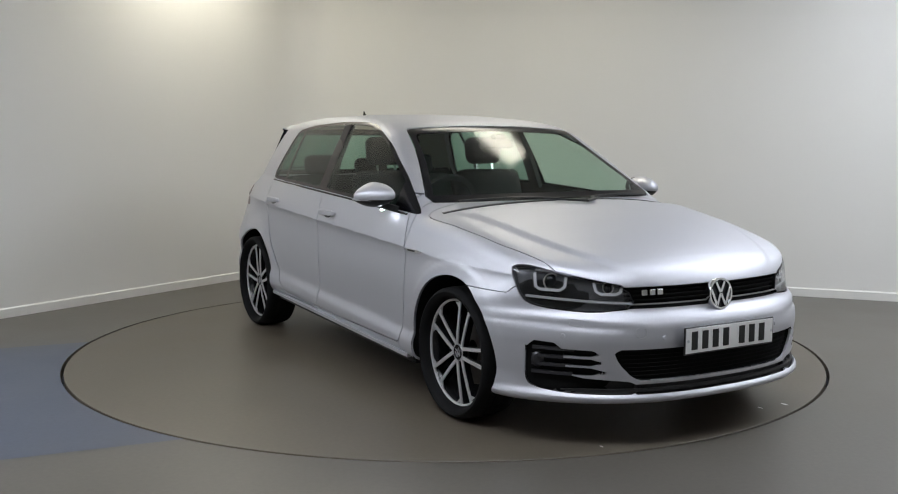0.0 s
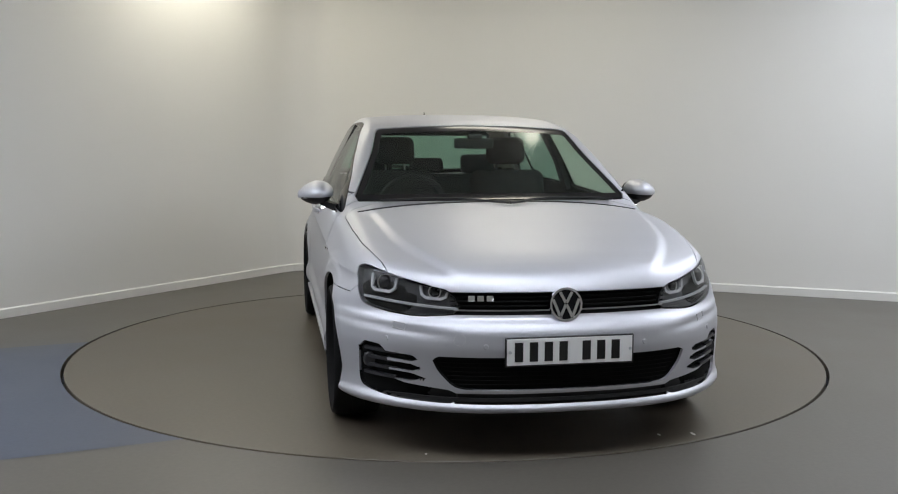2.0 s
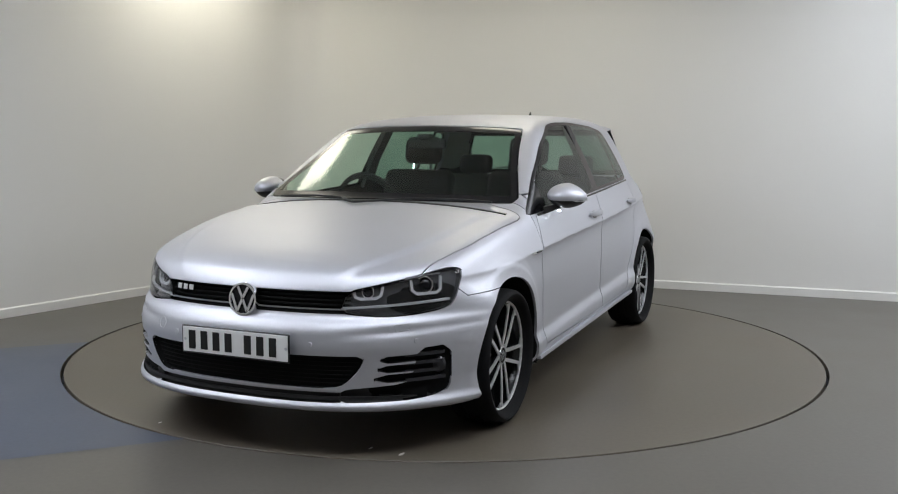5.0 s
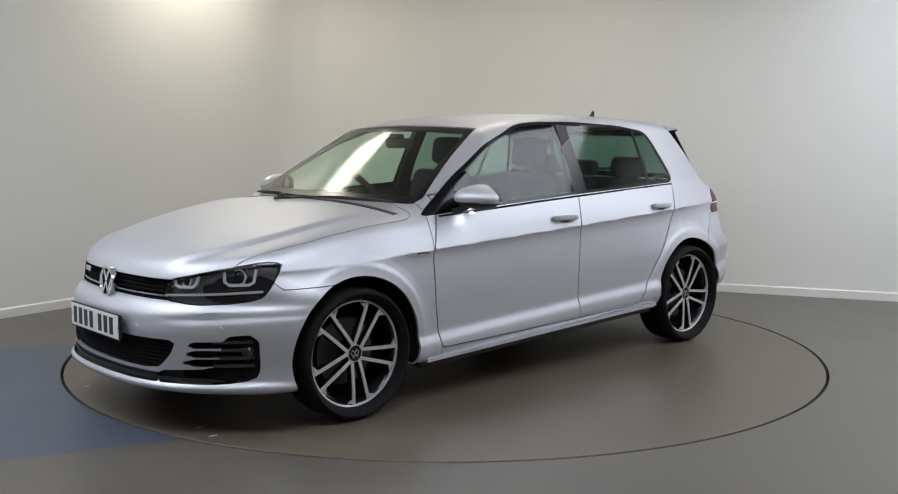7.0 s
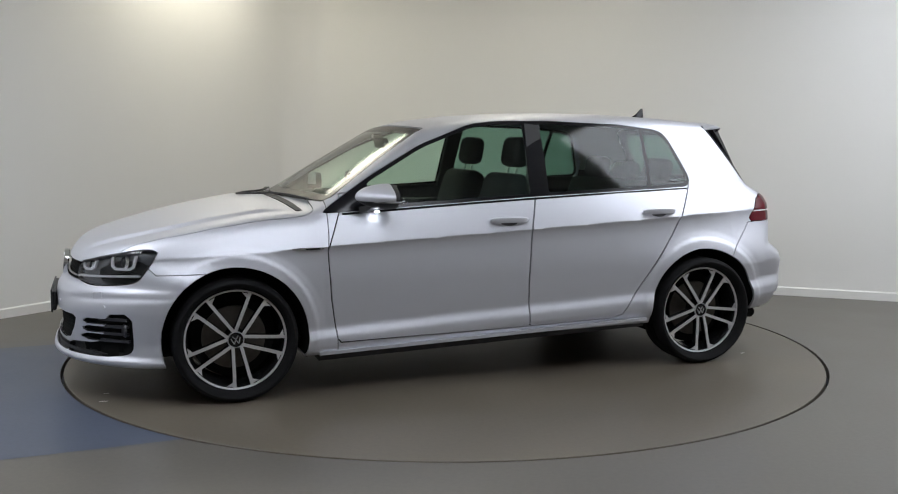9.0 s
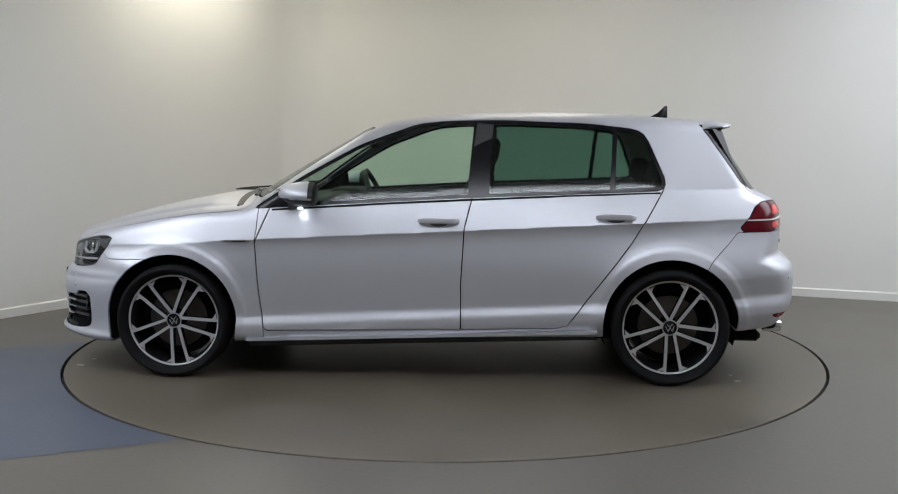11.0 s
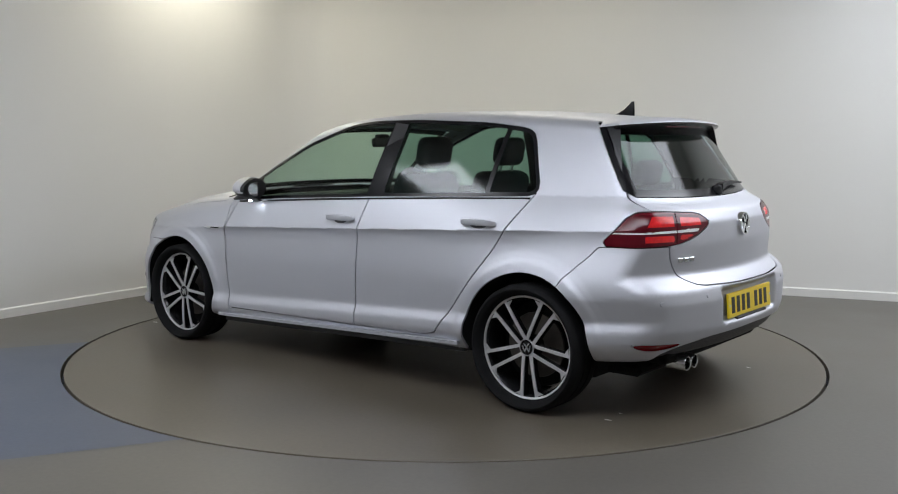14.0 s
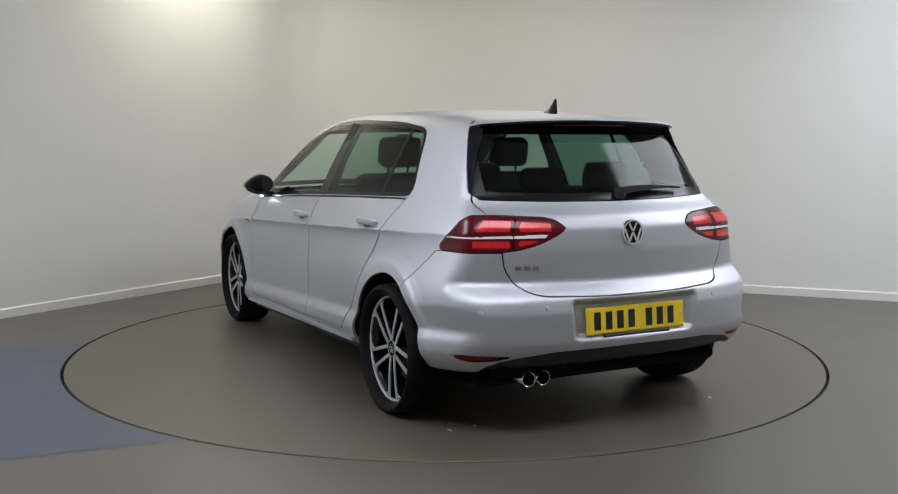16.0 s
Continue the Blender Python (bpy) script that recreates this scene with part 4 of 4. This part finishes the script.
for s in (1, -1):
    for z in (.415, .381, .346, .312):
        part("vent_fin", sweep([at_front(s * y, z + .02 * (y - .7)) + Vector((-.016, 0, 0)) for y in np.linspace(.66, .775, 8)], .014, .013), LAMP_GREY, front_bumper)
    # dark disc added inside the vent, no working lamp
    blank = lathe([(0, .006), (.026, .004), (.034, -.004)], 20)
    fp = at_front(s * .755, .365)
    blank.transform(Matrix.Translation(fp + Vector((-.02, 0, 0))) @ Vector((1, s * .35, 0)).to_track_quat("Y", "Z").to_matrix().to_4x4())
    part("vent_blank", blank, LAMP_GREY, front_bumper, smooth=True)
    for p in (at_front(s * .33, .462), at_front(s * .70, .472), at_rear(s * .45, .575), at_rear(s * .72, .56)):
        n = normal_at(p)
        d = lathe([(0, .0035), (.009, .003), (.011, -.002)], 16)
        d.transform(Matrix.Translation(p) @ n.to_track_quat("Y", "Z").to_matrix().to_4x4())
        part("parking_sensor", d, SILVER, front_bumper if p.x > 0 else rear_bumper, smooth=True)
    cov = at_front(s * .43, .487)
    ring = lathe([(.0225, .0005), (.0225, .0018), (.0245, .0018), (.0245, .0005)], 28)
    ring.transform(Matrix.Translation(cov) @ normal_at(cov).to_track_quat("Y", "Z").to_matrix().to_4x4())
    if s < 0:
        part("tow_eye_cover", ring, SATIN, front_bumper)
    else:
        ring.free()
    # washer cover seam and bumper crease
    part("washer_cover", sweep([at_nose(u, z, s) + Vector((.001, 0, 0)) for u, z in ((-.96, .535), (-.90, .541), (-.895, .517), (-.955, .510))], .003, .003, closed=True), SATIN, front_bumper)


def lamp_unit(s):
    lens = panel("headlight", "headlight", LENS, car, s, flange=.008, label="clear headlight with grey housing")
    panel("housing", "headlight", LAMP_INNER, lens, s, sink=.025, label="dark grey lamp housing")
    put = lambda u, z, d: at_nose(u, z, s) - normal_at(at_nose(u, z, s)) * d
    part("light_strip", sweep([put(u, .601 + (u + 1.15) * .055, .012) for u in np.linspace(-1.15, -.705, 20)], .010, .009), LAMP_WHITE, lens, "white light strip")
    for pts, r, c, k in (([(-.875, .712), (-.872, .668), (-.85, .652), (-.765, .655), (-.745, .668), (-.738, .722)], .030, (-.81, .690), .013),
                         ([(-1.105, .668), (-1.10, .646), (-1.08, .638), (-1.02, .640), (-1.0, .652), (-.99, .690)], .022, (-1.05, .668), .013)):
        part("daylight_bar", sweep([put(u, z, k) for u, z in pts], .012, .010, up=normal_at(put(c[0], c[1], 0))), LAMP_WHITE, lens, "white U-shaped daylight bar")
        p = put(*c, .024)
        n = (normal_at(p) + Vector((1, 0, 0))).normalized()
        m = Matrix.Translation(p) @ n.to_track_quat("Y", "Z").to_matrix().to_4x4()
        d = lathe([(0, r * .46), (r * .5, r * .40), (r * .85, r * .16), (r, 0)], 28)
        d.transform(m)
        part("projector", d, BLACK_GLOSS, lens, "dark projector lens", True)
        d = lathe([(r, -.004), (r * 1.02, .006), (r * 1.18, .006), (r * 1.22, -.006)], 28)
        d.transform(m)
        part("projector_ring", d, CHROME, lens, smooth=True)
    part("reflector_top", sweep([put(u, z, .014) for u, z in ((-.90, .716), (-.82, .731), (-.74, .737))], .014, .006), SATIN, lens)


for s in (1, -1):
    lamp_unit(s)
    t = panel("tail_light", "tail_light", RED_DARK, car, s, flange=.008, label="dark red wraparound tail light")
    panel("lit_segment", "tail_bright", RED_BRIGHT, t, s, flange=0, label="brighter red lamp segments")
    panel("white_strip", "tail_white", PLATE_WHITE, t, s, flange=0, label="white reversing strip")

for y in (.496, .422):
    b = lathe([(.029, .06), (.032, .062), (.034, .058), (.034, -.03), (.029, -.03), (.029, .06)], 28)
    b.transform(Matrix.Translation((-1.885, y, .262)) @ Matrix.Rotation(radians(90), 4, "Z"))
    part("exhaust_pipe", b, CHROME, car, "round chrome tailpipe", True)
    b = lathe([(0, -.02), (.031, -.02)], 20)
    b.transform(Matrix.Translation((-1.885, y, .262)) @ Matrix.Rotation(radians(90), 4, "Z"))
    part("exhaust_inner", b, LINER, car)
part("exhaust_box", box(-1.76, .44, .305, .28, .36, .09, .03, 3), LINER, car)
part("rear_axle", sweep([(AXLE_R, -.6, .30), (AXLE_R, .6, .30)], .09, .09), LINER, car)
part("belly_pan", box(0, 0, .235, 3.6, 1.36, .06, .02, 1), LINER, car)


def shark_fin():
    bm = bmesh.new()
    base = cast((-1.32, 0, 1.8), (0, 0, -1)).z - .006
    secs = []
    for x, zt, w in ((-1.255, .004, .012), (-1.29, .018, .020), (-1.32, .034, .021), (-1.345, .056, .018), (-1.362, .074, .012), (-1.378, .076, .008), (-1.37, .04, .012), (-1.366, .002, .014)):
        secs.append([bm.verts.new((x, -w, base)), bm.verts.new((x, -w * .5, base + zt * .7)), bm.verts.new((x, 0, base + zt)), bm.verts.new((x, w * .5, base + zt * .7)), bm.verts.new((x, w, base))])
    for p, q in zip(secs, secs[1:]):
        for j in range(4):
            bm.faces.new((p[j], p[j + 1], q[j + 1], q[j]))
    bm.faces.new(secs[0])
    bm.faces.new(secs[-1])
    bmesh.ops.recalc_face_normals(bm, faces=bm.faces)
    part("aerial_fin", bm, BLACK_GLOSS, car, "black shark-fin roof aerial", True)


shark_fin()
wp = [at_rear(y, z) + Vector((-.022, 0, .010)) for y, z in ((-.05, 1.035), (-.12, 1.045), (-.22, 1.050), (-.32, 1.048), (-.43, 1.042))]
part("rear_wiper", sweep(wp, .022, .020, taper=[1.5, 1.3, 1, .6, .4]), BLACK_PLASTIC, tailgate, "black rear wiper")
wb = at_rear(-.05, 1.032)
part("wiper_pivot", box(wb.x - .012, wb.y, wb.z, .04, .05, .045, .012, 2), BLACK_PLASTIC, tailgate)
for y0, y1 in ((-.60, .0), (.0, .62)):
    pts = []
    for i in range(9):
        y = y0 + (y1 - y0) * i / 8
        p = cast((1.6, y, .955 + .012 * math.sin(i / 8 * 3.1)), (-1, 0, 0))
        pts.append(p + Vector((.008, 0, .012)))
    part("windscreen_wiper", sweep(pts, .018, .010), BLACK_PLASTIC, car, "black windscreen wiper")
part("cowl", sweep([cast((1.08 - .12 * y * y, y, 1.5), (0, 0, -1)) + Vector((-.03, 0, .0005)) for y in np.linspace(-.72, .72, 25)], .05, .008), BLACK_PLASTIC, car, "black scuttle panel")


# ---- cabin ----
def seat(x, y):
    e = part("seat_cushion", box(x + .12, y, .56, .52, .50, .16, .05, 3), CLOTH, car, smooth=True)
    lean_back = Matrix.Rotation(radians(-18), 4, "Y")
    part("seat_back", box(x - .235, y, .81, .14, .48, .56, .06, 3, lean_back), CLOTH, car, "dark cloth seat back", True)
    part("headrest", box(x - .355, y, 1.20, .10, .25, .175, .048, 5, Matrix.Rotation(radians(-10), 4, "Y")), CLOTH, car, "dark cloth headrest", True)
    for o in (-.06, .06):
        part("headrest_post", sweep([(x - .325, y + o, 1.06), (x - .345, y + o, 1.14)], .012, .012, up=(1, 0, 0)), CHROME, car)


seat(.02, .36)
seat(.02, -.36)
part("rear_bench", box(-.85, 0, .55, .50, 1.26, .18, .05, 3), CLOTH, car, smooth=True)
part("rear_backrest", box(-1.17, 0, .78, .14, 1.26, .50, .05, 3, Matrix.Rotation(radians(-20), 4, "Y")), CLOTH, car, "dark cloth rear backrest", True)
for y, h in ((.38, .14), (0, .11), (-.38, .14)):
    part("rear_headrest", box(-1.265, y, 1.045 + h / 3, .09, .25, h, .04, 3, Matrix.Rotation(radians(-12), 4, "Y")), CLOTH, car, "dark cloth headrest", True)
part("parcel_shelf", box(-1.5, 0, .945, .42, 1.1, .02, .005, 1), TRIM_DARK, car)
part("cabin_floor", box(-.3, 0, .36, 2.4, 1.4, .04), LINER, car)
part("dashboard", box(.74, 0, .85, .42, 1.40, .17, .06, 4, Matrix.Rotation(radians(6), 4, "Y")), TRIM_DARK, car, "dark plastic dashboard", True)
part("instrument_hood", box(.58, -.36, .935, .20, .34, .06, .028, 3), TRIM_DARK, car, smooth=True)
part("centre_console", box(.35, 0, .62, .7, .22, .3, .04, 3), TRIM_DARK, car, smooth=True)
ringpath = [(.0, .182 * math.cos(a), .182 * math.sin(a)) for a in np.linspace(0, 2 * math.pi, 40, endpoint=False)]
b = sweep(ringpath, .028, .028, up=(1, 0, 0), closed=True)
for q in ((0, .17, .0), (0, -.17, .0), (0, 0, -.17)):
    sweep([(0, 0, 0), q], .03, .02, up=(1, 0, 0), bm=b)
box(0, 0, 0, .05, .13, .11, .02, 2, bm=b)
b.transform(Matrix.Translation((.40, -.36, .90)) @ Matrix.Rotation(radians(24), 4, "Y"))
part("steering_wheel", b, TRIM_DARK, car, "black three-spoke steering wheel", True)
part("rear_view_mirror", box(.37, .0, 1.250, .03, .23, .058, .014, 3, Matrix.Rotation(radians(10), 4, "Y")), TRIM_DARK, car, "black rear-view mirror", True)
part("mirror_mount", box(.395, 0, 1.288, .06, .08, .03, .012, 2), TRIM_DARK, car, smooth=True)
for s in (1, -1):
    part("pillar_trim", sweep([(-.28, s * .765, .95), (-.30, s * .70, 1.15), (-.32, s * .60, 1.35)], .09, .03, up=(0, 1, 0)), TRIM_DARK, car)
    rail = [at_side(x, z, s) + Vector((0, -s * .034, 0)) for x, z in ((.84, .868), (.42, .893), (.08, .913), (-.25, .931), (-.75, .953), (-1.25, .972))]
    part("door_top_rail", sweep(rail, .012, .085), TRIM_DARK, car)
    part("door_card", box(.0, s * .765, .68, 1.5, .03, .40, .01, 1), TRIM_DARK, car)


def motions():
    for thing, x, y in ((table_top, 0, 0), (car, CAR_X, CAR_Y)):
        rows = []
        for t, a in TURN:
            c, s = math.cos(radians(a)), math.sin(radians(a))
            rows.append((t, pose(x * c - y * s, x * s + y * c, 0, 0, 0, a)))
        walk(thing, rows)


motions()
